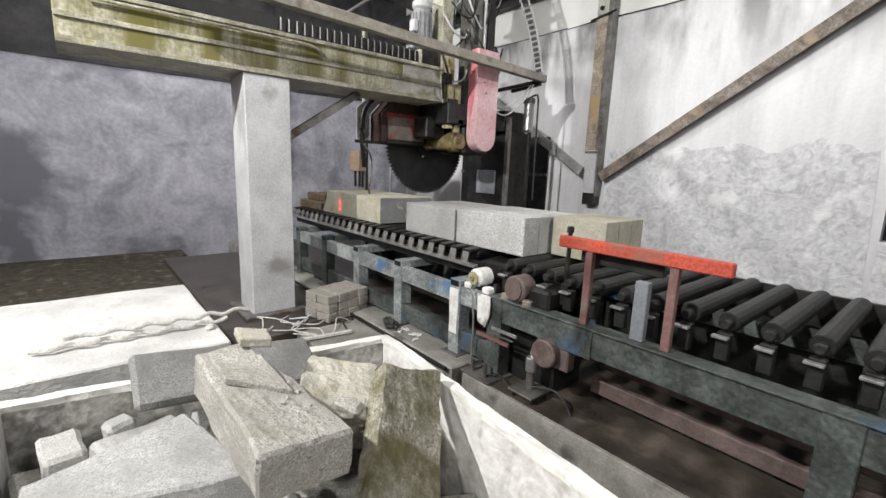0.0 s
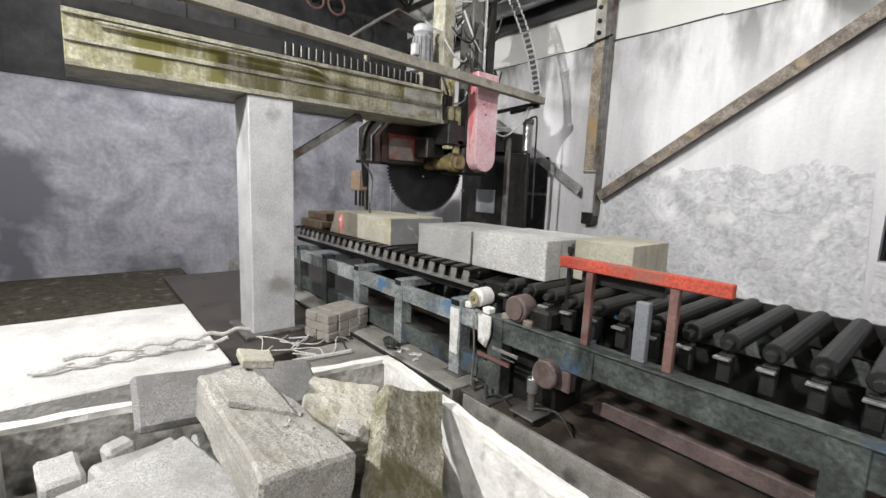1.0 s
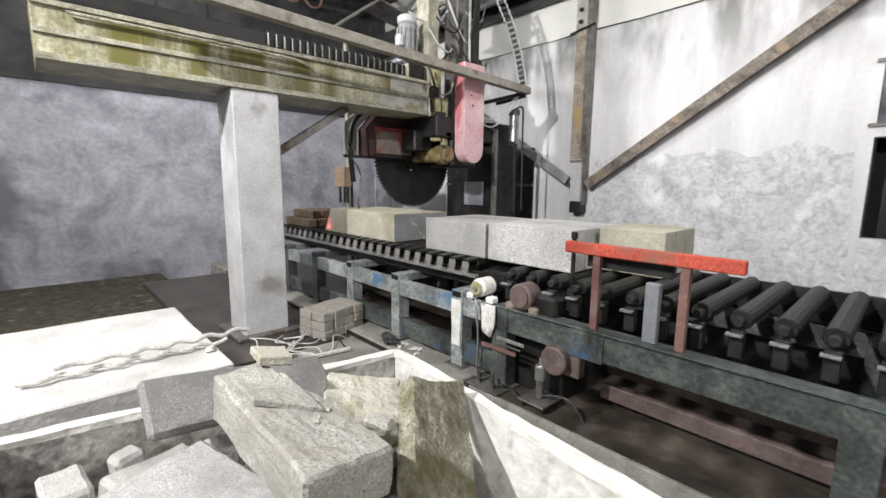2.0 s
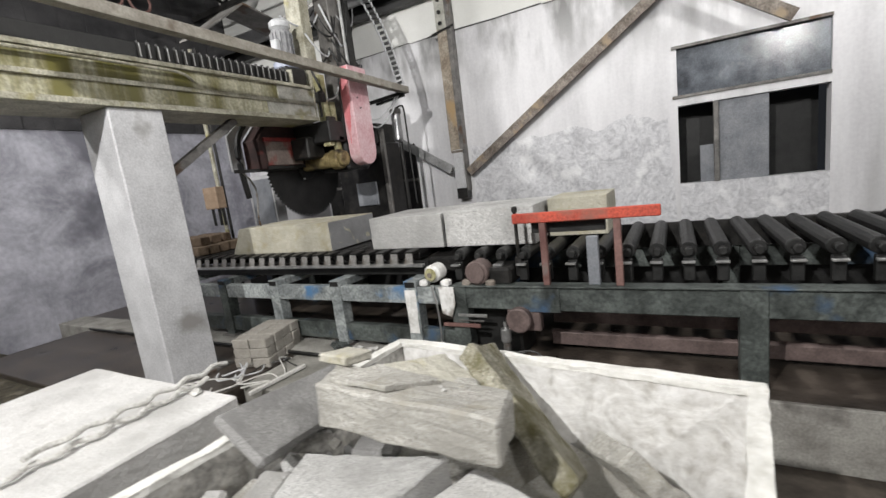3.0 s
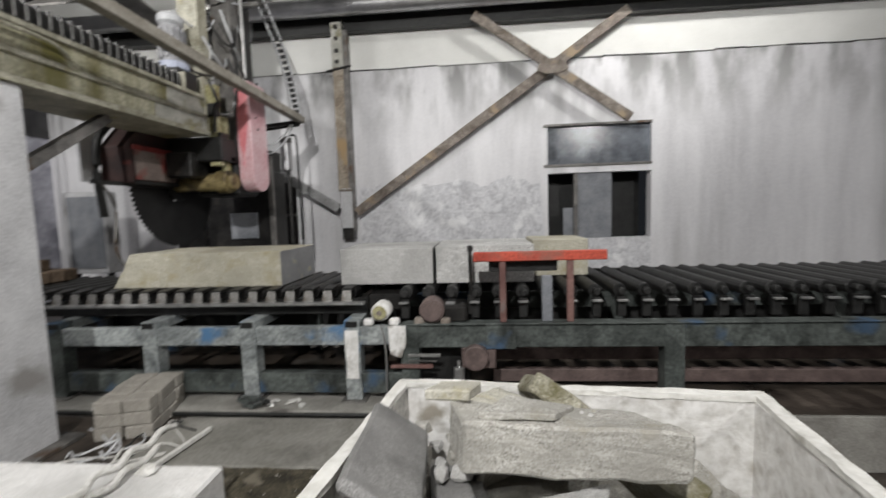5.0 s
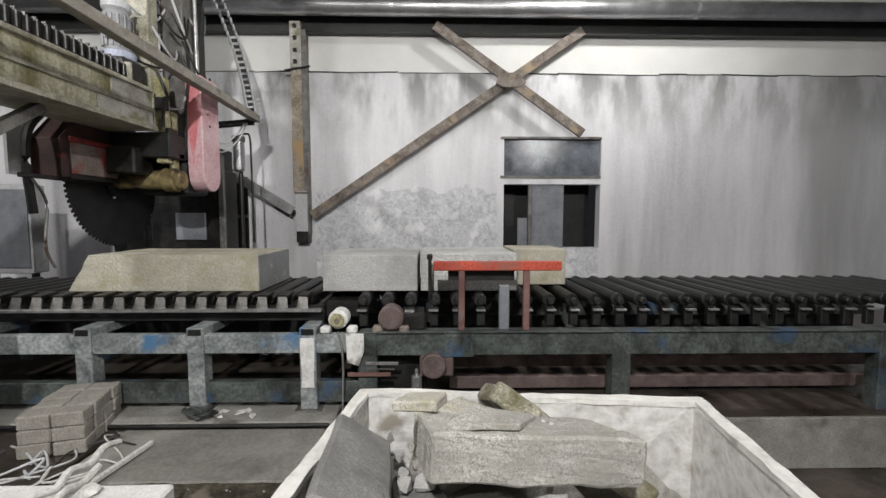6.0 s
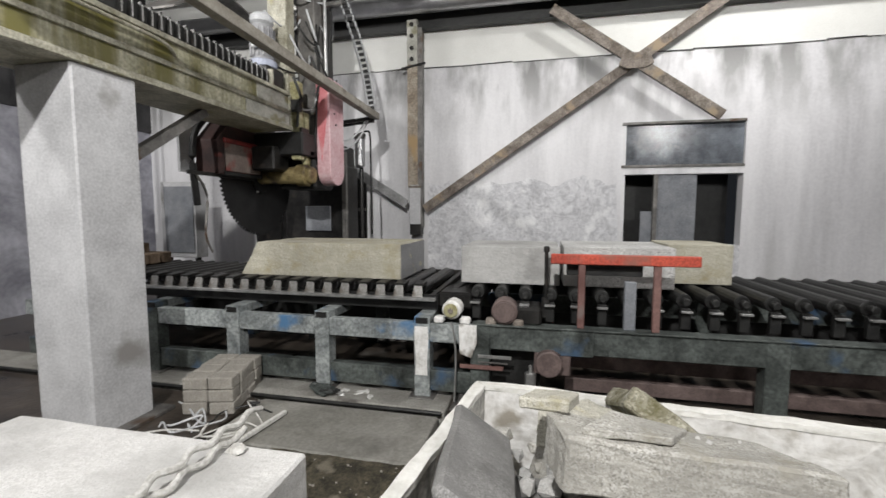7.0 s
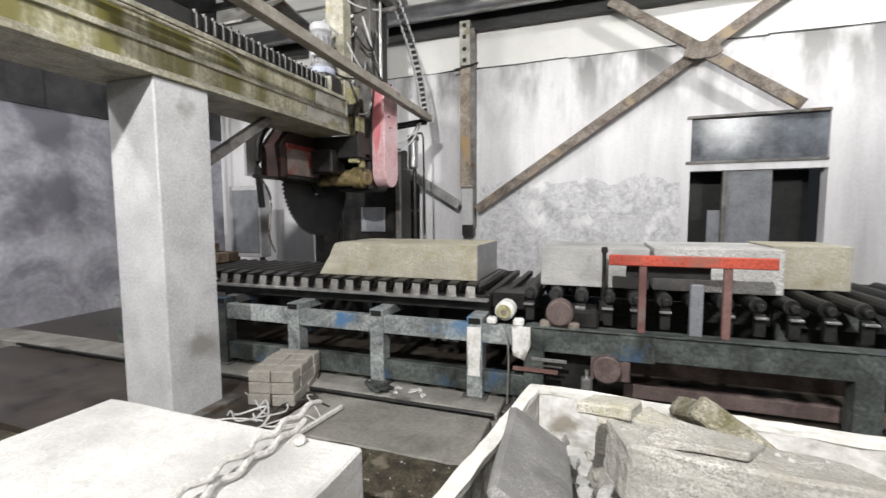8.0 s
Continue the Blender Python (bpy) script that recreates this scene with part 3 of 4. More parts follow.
# ---- conveyors ----
def conveyor_left():
    c = thing("roller_conveyor", 0, 0, 0, "teal-grey roller conveyor with worn steel frame", "conveyor", "stone conveyors")
    for x, mt in ((-7.0, TEAL_DARK), (-6.12, TEAL_DARK), (-5.25, TEAL), (-4.38, TEAL), (-3.5, TEAL)):
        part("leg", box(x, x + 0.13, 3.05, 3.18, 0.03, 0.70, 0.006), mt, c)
        part("leg", box(x, x + 0.13, 4.45, 4.58, -0.02, 0.70, 0.006), TEAL_DARK, c)
        part("cross_tube", box(x, x + 0.13, 3.18, 4.45, 0.62, 0.70, 0.006), TEAL, c)
        part("foot_plate", box(x - 0.04, x + 0.17, 3.0, 3.2, 0.03, 0.045, 0.003), OLD_STEEL, c)
    # outline of the white patch on the front of the last leg
    white_mark = [(-3.49 + 0.005 * math.sin(7 * k) + (0.0 if k < 9 else 0.105), 0.22 + 0.05 * k if k < 9 else 0.62 - 0.05 * (k - 9)) for k in range(18)]
    part("limewash", prism(white_mark, 3.044, 3.05, "y"), BLOTCHY_WHITE, c, "white patch on the leg")
    for x0, x1 in ((-7.6, -7.0), (-6.87, -6.12), (-5.99, -5.25), (-5.12, -4.38), (-4.25, -3.5), (-3.37, -3.02)):
        part("upper_rail", box(x0, x1, 3.06, 3.14, 0.495, 0.645, 0.005), TEAL, c)
        part("lower_rail", box(x0, x1, 3.07, 3.15, 0.09, 0.26, 0.005), TEAL_DARK, c)
        part("rear_rail", box(x0, x1, 4.47, 4.55, 0.495, 0.645, 0.005), TEAL_DARK, c)
    part("side_bar", box(-7.6, -3.36, 3.19, 3.24, 0.795, 0.822, 0.004), ALU, c, "pale worn side bar")
    part("side_channel", box(-7.6, -3.36, 3.30, 3.34, 0.70, 0.83, 0.004), BLACK, c)
    part("rear_bar", box(-7.6, -3.36, 4.40, 4.44, 0.78, 0.90, 0.004), DARK_STEEL, c)
    # black sheet added behind the legs so the space underneath stays dark
    part("skirt", box(-7.6, -3.05, 4.60, 4.61, 0.0, 0.80), BLACK, c, "added black sheet that keeps the space under the conveyor dark")
    plate = roll = None
    x = -7.5
    while x < -3.35:
        if plate is None:
            roll = part("roller", rod((0, 0, 0), (0, 1.06, 0), 0.050, 14, bevel=0.006), DARK_STEEL, c)
            plate = part("bearing_plate", prism([(-0.050, 0), (0.046, 0), (0.030, 0.10), (-0.036, 0.10)], -0.006, 0.006, "y"), LIGHT_STEEL, c)
            cap = part("bearing_cap", box(-0.045, 0.045, 0.0, 0.16, -0.018, 0.012, 0.006), DARK_STEEL, c)
            group = (roll, plate, cap)
        else:
            group = []
            for o in (roll, plate, cap):
                n = new(o.name.split(".")[0], o.data)
                n.parent = c
                group.append(n)
        group[0].matrix_local = pose(x, 3.34, 0.877)
        group[1].matrix_local = pose(x, 3.215, 0.822, -16, random.uniform(-3, 3), 0)
        group[2].matrix_local = pose(x - 0.005, 3.235, 0.918, 4)
        x += 0.166
    for x in (-7.0, -6.12, -5.25, -4.38, -3.5):
        # flat black plates paint the shade inside the hollow cross tubes
        part("tube_end", box(x + 0.016, x + 0.114, 3.044, 3.05, 0.645, 0.692), BLACK, c, "black plate for the shade inside the hollow tube")
    for x in (-4.1, -3.98, -3.86):
        part("hydraulic_can", rod((x, 3.9, 0.22), (x, 3.9, 0.40), 0.035, 14, bevel=0.004), OLD_STEEL, c)
    return c


def pillow_pulley(parent, x, y, z, r, mt, label):
    wheel = part("pulley", rod((x, y - 0.03, z), (x, y + 0.12, z), r, 28, bevel=0.012), mt, parent, label)
    bm = rod((x, y - 0.045, z), (x, y - 0.03, z), r * 0.78, 24)
    part("rim", bm, mt, wheel)
    if mt is BLOTCHY_WHITE:
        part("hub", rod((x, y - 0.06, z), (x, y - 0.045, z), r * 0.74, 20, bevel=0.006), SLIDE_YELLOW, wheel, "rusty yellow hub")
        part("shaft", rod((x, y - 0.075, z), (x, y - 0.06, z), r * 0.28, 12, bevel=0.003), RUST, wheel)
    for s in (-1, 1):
        part("bearing_foot", box(x + s * 0.105 - 0.04, x + s * 0.105 + 0.04, y - 0.02, y + 0.06, z - 0.115, z - 0.06, 0.012), BLOTCHY_WHITE if mt is BLOTCHY_WHITE else RUST, wheel)


def conveyor_right():
    c = thing("roller_conveyor", 0, 0, 0, "dark green-grey roller conveyor with gear motors", "conveyor", "stone conveyors")
    part("upper_rail", box(-3.0, 2.5, 3.06, 3.15, 0.47, 0.655, 0.006), TEAL_DARK, c)
    part("top_lip", box(-3.0, 2.5, 3.04, 3.17, 0.655, 0.668, 0.003), TEAL_DARK, c)
    part("rear_rail", box(-3.0, 2.5, 4.45, 4.54, 0.47, 0.66, 0.006), TEAL_DARK, c)
    part("splice_plate", box(-2.36, -2.12, 3.05, 3.06, 0.46, 0.66, 0.003), TEAL_DARK, c)
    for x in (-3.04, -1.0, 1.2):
        part("leg", box(x, x + 0.15, 3.05, 3.18, -0.02, 0.655 if x > -3 else 0.66, 0.006), TEAL_DARK, c)
        part("leg", box(x, x + 0.15, 4.43, 4.56, -0.02, 0.655, 0.006), TEAL_DARK, c)
    part("foot_plate", box(-3.18, -2.86, 2.92, 3.2, 0.0, 0.02, 0.004), OLD_STEEL, c)
    part("bolt", rod((-3.1, 2.98, 0.02), (-3.1, 2.98, 0.12), 0.016, 8), OLD_STEEL, c)
    part("bolt", rod((-2.95, 2.97, 0.02), (-2.95, 2.97, 0.14), 0.016, 8), OLD_STEEL, c)
    part("low_beam", box(-2.3, 2.5, 3.5, 3.62, 0.22, 0.34, 0.006), BROWN_DISC, c, "brown rusty low beam")
    part("low_beam", box(-2.3, 2.5, 3.42, 3.5, 0.05, 0.16, 0.006), BROWN_DISC, c)
    x = -3.02
    while x < 2.4:
        part("roller", rod((x, 3.28, 0.873), (x, 4.4, 0.873), 0.055, 14, bevel=0.006), BLACK, c)
        part("bearing", rod((x, 3.21, 0.873), (x, 3.28, 0.873), 0.028, 12, bevel=0.006), BLACK, c)
        part("bracket", box(x - 0.035, x + 0.035, 3.22, 3.27, 0.668, 0.825, 0.006), BLACK, c)
        part("bearing_cap", box(x - 0.045, x + 0.035, 3.17, 3.21, 0.80, 0.815, 0.003), ALU, c)
        x += 0.195
    # same added sheet, standing in for the shade under this conveyor
    part("skirt", box(-3.04, 2.5, 4.60, 4.61, 0.0, 0.80), BLACK, c, "added black sheet that keeps the space under the conveyor dark")
    part("rear_bar", box(-3.0, 2.5, 4.40, 4.44, 0.67, 0.90, 0.004), DARK_STEEL, c)
    # lowered gear motor under the rail
    part("lower_motor", rod((-2.44, 2.99, 0.40), (-2.44, 3.3, 0.40), 0.10, 28, bevel=0.01), BROWN_DISC, c, "grimy round motor end cover")
    part("motor_mount", box(-2.55, -2.28, 3.06, 3.14, 0.30, 0.47, 0.008), BROWN_DISC, c)
    part("gearbox", box(-2.72, -2.5, 3.1, 3.4, 0.66, 0.80, 0.02), DARK_STEEL, c)
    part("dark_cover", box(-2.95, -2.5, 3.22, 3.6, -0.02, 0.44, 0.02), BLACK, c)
    part("edge_strip", box(-2.98, -2.75, 3.04, 3.055, 0.36, 0.372, 0.002), OLD_STEEL, c)
    part("edge_strip", box(-2.98, -2.72, 3.04, 3.055, 0.40, 0.425, 0.002), ALU, c)
    part("red_strip", box(-3.12, -2.78, 3.02, 3.045, 0.315, 0.345, 0.003), RED_POST, c, "faded red strip")
    return c


left = conveyor_left()
right = conveyor_right()
pillow_pulley(left, -3.195, 3.08, 0.765, 0.076, BLOTCHY_WHITE, "white pulley wheel")
pillow_pulley(right, -2.78, 3.08, 0.77, 0.10, BROWN_DISC, "brown motor end cover")
part("dark_drive", box(-3.36, -3.06, 3.3, 4.3, 0.72, 0.86, 0.02), DARK_STEEL, left)
for k in range(5):
    part("drive_rod", bar((-3.55 + k * 0.13, 3.3, 0.80), (-3.40 + k * 0.13, 4.1, 0.93), 0.05, 0.05), DARK_STEEL, left)
hang = thing("hanging_plate", -3.06, 3.035, 0.66, "blotchy white plate hanging on the conveyor", "steel plate")
part("plate", prism([(-0.07, 0), (0.07, 0), (0.075, -0.14), (0.03, -0.26), (-0.06, -0.23)], -0.012, 0.0, "y"), BLOTCHY_WHITE, hang)
part("wire", tube([(-0.13, -0.02, 0.02), (-0.10, -0.03, -0.1), (-0.09, -0.02, -0.3), (-0.10, -0.02, -0.62)], 0.008), ALU, hang)

fence = thing("guide_fence", 0, 0, 0, "orange-red guide rail on faded posts", "guide rail")
part("rail", box(-2.44, -1.42, 3.07, 3.12, 1.15, 1.225, 0.006), RED_BAR, fence)
for x, mt in ((-2.24, RED_POST), (-1.72, RED_POST)):
    part("post", box(x, x + 0.05, 3.08, 3.12, 0.668, 1.15, 0.004), mt, fence)
part("cover", box(-2.32, -1.78, 3.16, 3.2, 1.06, 1.15, 0.004), BLACK, fence, "black cover strip")
bracket = thing("steel_upright", -1.87, 3.1, 0.668, "short blue-grey steel upright on the conveyor", "steel post")
part("upright", box(-0.04, 0.04, 0, 0.05, 0, 0.36, 0.005), CTRL, bracket)
sw = thing("limit_switch", -2.47, 3.24, 0.70, "thin dark switch rod on the conveyor", "switch")
part("rod", rod((0, 0, 0), (0, 0, 0.52), 0.015, 12), DARK_STEEL, sw)
part("cap", rod((0, 0, 0.52), (0, 0, 0.57), 0.024, 12, bevel=0.008), DARK_STEEL, sw)
part("body", box(-0.03, 0.03, -0.02, 0.03, 0, 0.16, 0.005), DARK_STEEL, sw)


# ---- granite slabs on the rollers ----
def slab_row(name, x0, x1, mt, label, height=0.315, strips=4, depth=0.80, slant=0.0, seed=1, front=3.42):
    """A sawn slab cut lengthwise into strips that lie side by side."""
    p = thing(name, x0, front, 0.929, label, "granite block", "blocks on the conveyor")
    w = depth / strips
    for k in range(strips):
        bm = bmesh.new()
        bmesh.ops.create_cube(bm, size=1)
        bmesh.ops.scale(bm, vec=(x1 - x0, w - 0.006, height), verts=bm.verts)
        bmesh.ops.translate(bm, vec=((x1 - x0) / 2, w * (k + 0.5), height / 2), verts=bm.verts)
        for v in bm.verts:
            if v.co.z > height / 2 and v.co.x < 0.01:
                v.co.x += slant
        bmesh.ops.bevel(bm, geom=bm.edges[:], offset=0.005, segments=1, affect="EDGES", profile=0.5)
        bmesh.ops.subdivide_edges(bm, edges=bm.edges[:], cuts=4, use_grid_fill=True)
        for v in bm.verts:
            end = v.co.x < 0.02 + slant or v.co.x > (x1 - x0) - 0.02
            v.co += noise.noise_vector(v.co * 9 + Vector((seed, k * 3.3, 0))) * (0.010 if end and slant else 0.0022)
            v.co.z = max(v.co.z, 0.0)
        part("strip", bm, mt, p)
    return p


def sawn_end(block, x, height, depth):
    part("sawn_end", box(x - 0.001, x + 0.004, 0.004, depth - 0.008, 0.004, height - 0.004, 0.001), GRANITE_SHADED, block, "grey sawn end face, darkened for shade")


blocks = [
    (slab_row("granite_block", -6.90, -5.27, GRANITE_YELLOW, "yellowish sawn granite slab with a broken end", slant=0.19, seed=2), -6.90, 3.42),
    (slab_row("granite_block", -4.72, -3.90, GRANITE, "grey sawn granite slab cut into strips", seed=3), -4.72, 3.42),
    (slab_row("granite_block", -3.87, -3.03, GRANITE_SAWN, "pale sawn granite slab cut into strips", height=0.325, seed=4), -3.87, 3.42),
    (slab_row("granite_block", -3.0, -2.50, GRANITE_YELLOW, "short yellowish granite slab lying further back", height=0.335, strips=3, depth=0.60, seed=5, front=3.76), -3.0, 3.76),
]

sawn_end(blocks[0][0], 1.63, 0.315, 0.80)

timber = thing("timber_stack", -7.35, 3.4, 0.929, "brown timber baulks lying on the rollers", "timber")
for k in range(5):
    part("baulk", box(-0.35 + 0.03 * (k % 2), 0.45, 0.16 * k, 0.16 * k + 0.14, 0, 0.12, 0.01), WOOD, timber)
for k in range(3):
    part("baulk", box(-0.30, 0.38 - 0.05 * k, 0.1 + 0.2 * k, 0.24 + 0.2 * k, 0.122, 0.235, 0.01), WOOD, timber)


# ---- bridge saw ----
saw = thing("bridge_saw", 0, 0, 0, "bridge stone saw with cream girder and toothed blade", "stone saw")
girder = part("girder", box(-5.86, -5.39, 0.6, 4.38, 2.52, 2.88, 0.008), CREAM, saw, "cream girder streaked with yellow-green stains")
part("lower_flange", box(-5.95, -5.35, 0.6, 4.40, 2.47, 2.52, 0.004), CREAM_PLAIN, girder)
part("upper_flange", box(-5.90, -5.36, 0.6, 4.36, 2.86, 2.90, 0.004), CREAM_PLAIN, girder)
part("guide_strip", box(-5.39, -5.365, 0.6, 4.36, 2.66, 2.70, 0.003), CREAM_PLAIN, girder)
part("end_sleeve", box(-5.39, -5.384, 3.62, 4.38, 2.52, 2.66, 0.002), END_CREAM, girder, "cleaner grey end of the girder")
part("end_sleeve", box(-5.39, -5.384, 3.80, 4.38, 2.70, 2.86, 0.002), END_CREAM, girder)
part("grease_pipe", tube([(-5.35, 0.8, 2.83), (-5.35, 2.2, 2.83), (-5.35, 2.62, 2.82), (-5.36, 2.75, 2.76)], 0.014, 8), CREAM_PLAIN, girder, "thin pale pipe")
part("end_plate", box(-5.88, -5.37, 4.38, 4.40, 2.50, 2.90, 0.003), CREAM_PLAIN, girder)
bell = part("bellows", box(-5.60, -5.40, 0.6, 4.03, 2.90, 3.04, 0.004), BLACK, saw, "black pleated bellows over the guideway")
y = 2.3
while y < 4.02:
    part("pleat", prism([(y, 2.905), (y + 0.045, 2.905), (y + 0.03, 3.05), (y + 0.015, 3.05)], -5.405, -5.375, "x"), DARK_STEEL, bell)
    part("pleat_edge", box(-5.376, -5.372, y + 0.016, y + 0.026, 2.915, 3.03), ALU, bell)
    y += 0.082
part("bellows_end", box(-5.62, -5.36, 4.03, 4.06, 2.90, 3.06, 0.003), CREAM_PLAIN, bell)
for x0 in (-5.84,):
    part("near_leg", box(x0, x0 + 0.46, 1.95, 2.40, 0.0, 2.47, 0.01), PALE_PAINT, saw, "pale grey steel gantry leg")
part("leg_foot", box(-5.95, -5.28, 1.85, 2.5, 0.0, 0.03, 0.004), OLD_STEEL, saw)
part("leg_brace", bar((-5.6, 2.45, 1.9), (-5.6, 3.3, 2.46), 0.08, 0.08), OLD_STEEL, saw)
tray = part("tray_rail", bar((-4.91, 0.9, 3.08), (-4.907, 5.90, 2.925), 0.10, 0.095), BEIGE, saw, "beige square rail that carries the cables")
part("lip", bar((-4.965, 0.9, 3.145), (-4.962, 5.90, 2.985), 0.012, 0.06), BEIGE, tray)
part("bracket", bar((-4.92, 5.86, 2.90), (-5.35, 5.3, 2.72), 0.05, 0.05), DARK_STEEL, tray)
part("bracket", bar((-4.92, 5.84, 2.86), (-5.4, 5.78, 2.80), 0.06, 0.05), BLACK, tray)

carriage = part("carriage", box(-5.95, -5.25, 4.42, 4.98, 2.20, 2.47, 0.015), BLACK, saw, "oily black saw carriage")
part("block", box(-5.85, -5.55, 4.30, 4.62, 2.02, 2.30, 0.02), DARK_STEEL, carriage)
part("slide", box(-5.42, -5.30, 4.46, 4.55, 2.15, 3.05, 0.008), SLIDE_YELLOW, carriage, "greasy pale yellow slide bar")
part("slide", box(-5.36, -5.30, 4.58, 4.68, 2.10, 2.72, 0.008), SLIDE_YELLOW, carriage)
part("slide_clamp", box(-5.30, -5.26, 4.44, 4.60, 2.42, 2.52, 0.006), DARK_STEEL, carriage)
part("slide_clamp", box(-5.29, -5.25, 4.60, 4.70, 2.20, 2.27, 0.006), BLACK, carriage)
part("valve_block", box(-5.40, -5.28, 4.40, 4.50, 2.70, 2.83, 0.008), BLACK, carriage)
mast = part("mast", box(-5.66, -5.42, 4.42, 4.60, 2.9, 5.3, 0.008), CREAM_PLAIN, saw, "cream mast")
part("mast_column", box(-5.50, -5.26, 4.78, 5.02, 2.3, 5.2, 0.008), OLD_STEEL, mast, "grey steel mast column")
part("mast_column", box(-5.40, -5.22, 5.04, 5.18, 2.3, 5.2, 0.008), DARK_STEEL, mast)
part("slot", box(-5.262, -5.255, 4.83, 4.90, 3.25, 3.62, 0.0), BLACK, mast)
part("screw", rod((-5.22, 4.98, 3.1), (-5.22, 4.98, 4.6), 0.022, 12), ALU, mast, "bright lifting screw")
part("top_plate", box(-5.75, -5.1, 4.3, 5.35, 4.25, 4.30, 0.005), OLD_STEEL, mast)
part("hood_sheet", prism([(3.44, 3.52), (4.08, 4.0), (4.80, 3.88), (4.80, 3.86), (4.08, 3.975), (3.44, 3.50)], -6.45, -6.0, "x"), OLD_STEEL, mast, "bent grey sheet over the mast")

motor = part("motor", rod((-5.58, 4.20, 3.20), (-5.58, 4.20, 3.58), 0.115, 24, bevel=0.012), MOTOR_BODY, saw, "grey electric motor standing upright")
part("fan_cap", rod((-5.58, 4.20, 3.58), (-5.58, 4.20, 3.70), 0.125, 24, bevel=0.03), MOTOR_GREY, motor)
for k in range(14):
    a = 2 * math.pi * k / 14
    part("fin", bar((-5.58 + 0.125 * math.cos(a), 4.20 + 0.125 * math.sin(a), 3.24), (-5.58 + 0.125 * math.cos(a), 4.20 + 0.125 * math.sin(a), 3.54), 0.012, 0.022, bevel=0), MOTOR_BODY, motor)
part("flange", rod((-5.58, 4.20, 3.12), (-5.58, 4.20, 3.20), 0.15, 24, bevel=0.01), MOTOR_BLUE, motor, "blue motor flange")
part("gearbox", box(-5.74, -5.42, 4.04, 4.36, 2.90, 3.12, 0.02), DARK_STEEL, motor)
part("terminal_box", box(-5.60, -5.50, 4.02, 4.09, 3.30, 3.44, 0.01), MOTOR_GREY, motor)

outline = [(4.74, 3.16), (5.13, 3.16)]
for k in range(13):
    a = -math.pi * k / 12
    outline.append((4.935 + 0.195 * math.cos(a), 2.06 + 0.195 * math.sin(a)))
belt = part("belt_guard", prism(outline, -5.24, -5.06, "x", 0.012), PINK, saw, "faded pink belt guard with rounded foot")
part("edge_band", prism([(-5.225, 3.14), (-5.075, 3.14), (-5.09, 2.75), (-5.17, 2.15), (-5.215, 2.5)], 4.734, 4.741, "y"), PINK_RED, belt, "stronger red paint on the narrow side")
part("stud", rod((-5.06, 4.90, 2.62), (-5.05, 4.90, 2.62), 0.012, 8), BLACK, belt)
part("stud", rod((-5.06, 4.86, 2.75), (-5.05, 4.86, 2.75), 0.009, 8), BLACK, belt)
part("spindle", rod((-6.1, 4.65, 1.98), (-5.24, 4.65, 1.98), 0.105, 22, bevel=0.015), BRASS, saw, "greasy yellow spindle housing")
part("spindle_collar", rod((-5.45, 4.65, 1.98), (-5.30, 4.65, 1.98), 0.135, 22, bevel=0.015), BRASS, saw)
part("lower_housing", box(-5.75, -5.25, 4.7, 5.2, 1.82, 2.2, 0.03), BLACK, saw)

teeth, ring = 84, []
for k in range(teeth):
    for f, r in ((0.0, 0.672), (0.12, 0.70), (0.62, 0.70), (0.72, 0.672)):
        a = 2 * math.pi * (k + f) / teeth
        ring.append((4.65 + r * math.cos(a), 1.94 + r * math.sin(a)))
blade = part("blade", prism(ring, -6.005, -5.995, "x"), BLADE_STEEL, saw, "large toothed saw blade, darkened for shade")
part("clamp_flange", rod((-5.995, 4.65, 1.94), (-5.96, 4.65, 1.94), 0.17, 28, bevel=0.008), BLADE_STEEL, blade)
part("bolt", rod((-5.97, 4.56, 1.78), (-5.95, 4.56, 1.78), 0.012, 8), ALU, blade)
hood = part("blade_hood", prism([(3.80, 1.94), (5.0, 1.94), (5.0, 2.45), (4.75, 2.62), (4.10, 2.62), (3.80, 2.30)], -6.16, -5.88, "x", 0.008), RED_HOOD, saw, "worn red blade hood, darkened for shade")
part("panel", box(-5.88, -5.865, 3.90, 4.50, 1.98, 2.28, 0.004), HOOD_PANEL, hood, "faded grey-red cover panel")
part("panel_frame", box(-5.88, -5.85, 3.88, 4.52, 2.28, 2.33, 0.004), HOOD_RED, hood, "bright red edge strip")
part("panel_frame", box(-5.88, -5.86, 3.88, 4.52, 1.93, 1.97, 0.004), BLACK, hood)
part("guard_sheet", prism([(3.60, 1.95), (3.79, 1.95), (3.79, 2.31), (4.09, 2.63), (3.98, 2.70), (3.60, 2.38)], -6.20, -6.17, "x"), PALE_PAINT, saw, "pale sheet guard beside the hood")
part("spray_bar", bar((-5.95, 3.45, 1.93), (-5.95, 4.5, 1.93), 0.03, 0.04), DARK_STEEL, saw)
part("water_hose", tube([(-6.0, 3.62, 1.6), (-6.0, 3.58, 2.1), (-6.0, 3.66, 2.4), (-6.0, 3.95, 2.62), (-6.0, 4.3, 2.66)], 0.035), BLACK, saw, "black water hose")
part("drip_hose", tube([(-5.95, 3.55, 1.93), (-5.95, 3.7, 1.7), (-5.95, 3.66, 1.3), (-5.95, 3.75, 1.1)], 0.012), OLD_STEEL, saw)

# far gantry leg with cabinet-like plates
far = part("far_leg", box(-6.3, -5.3, 5.7, 6.1, -0.02, 2.2, 0.01), DARK_STEEL, saw, "dark steel far leg of the gantry")
part("leg_plate", box(-5.35, -5.28, 5.64, 5.7, 0.4, 2.4, 0.005), OLD_STEEL, far)
part("cross_head", box(-6.4, -5.35, 5.6, 6.1, 2.2, 2.5, 0.01), DARK_STEEL, far)
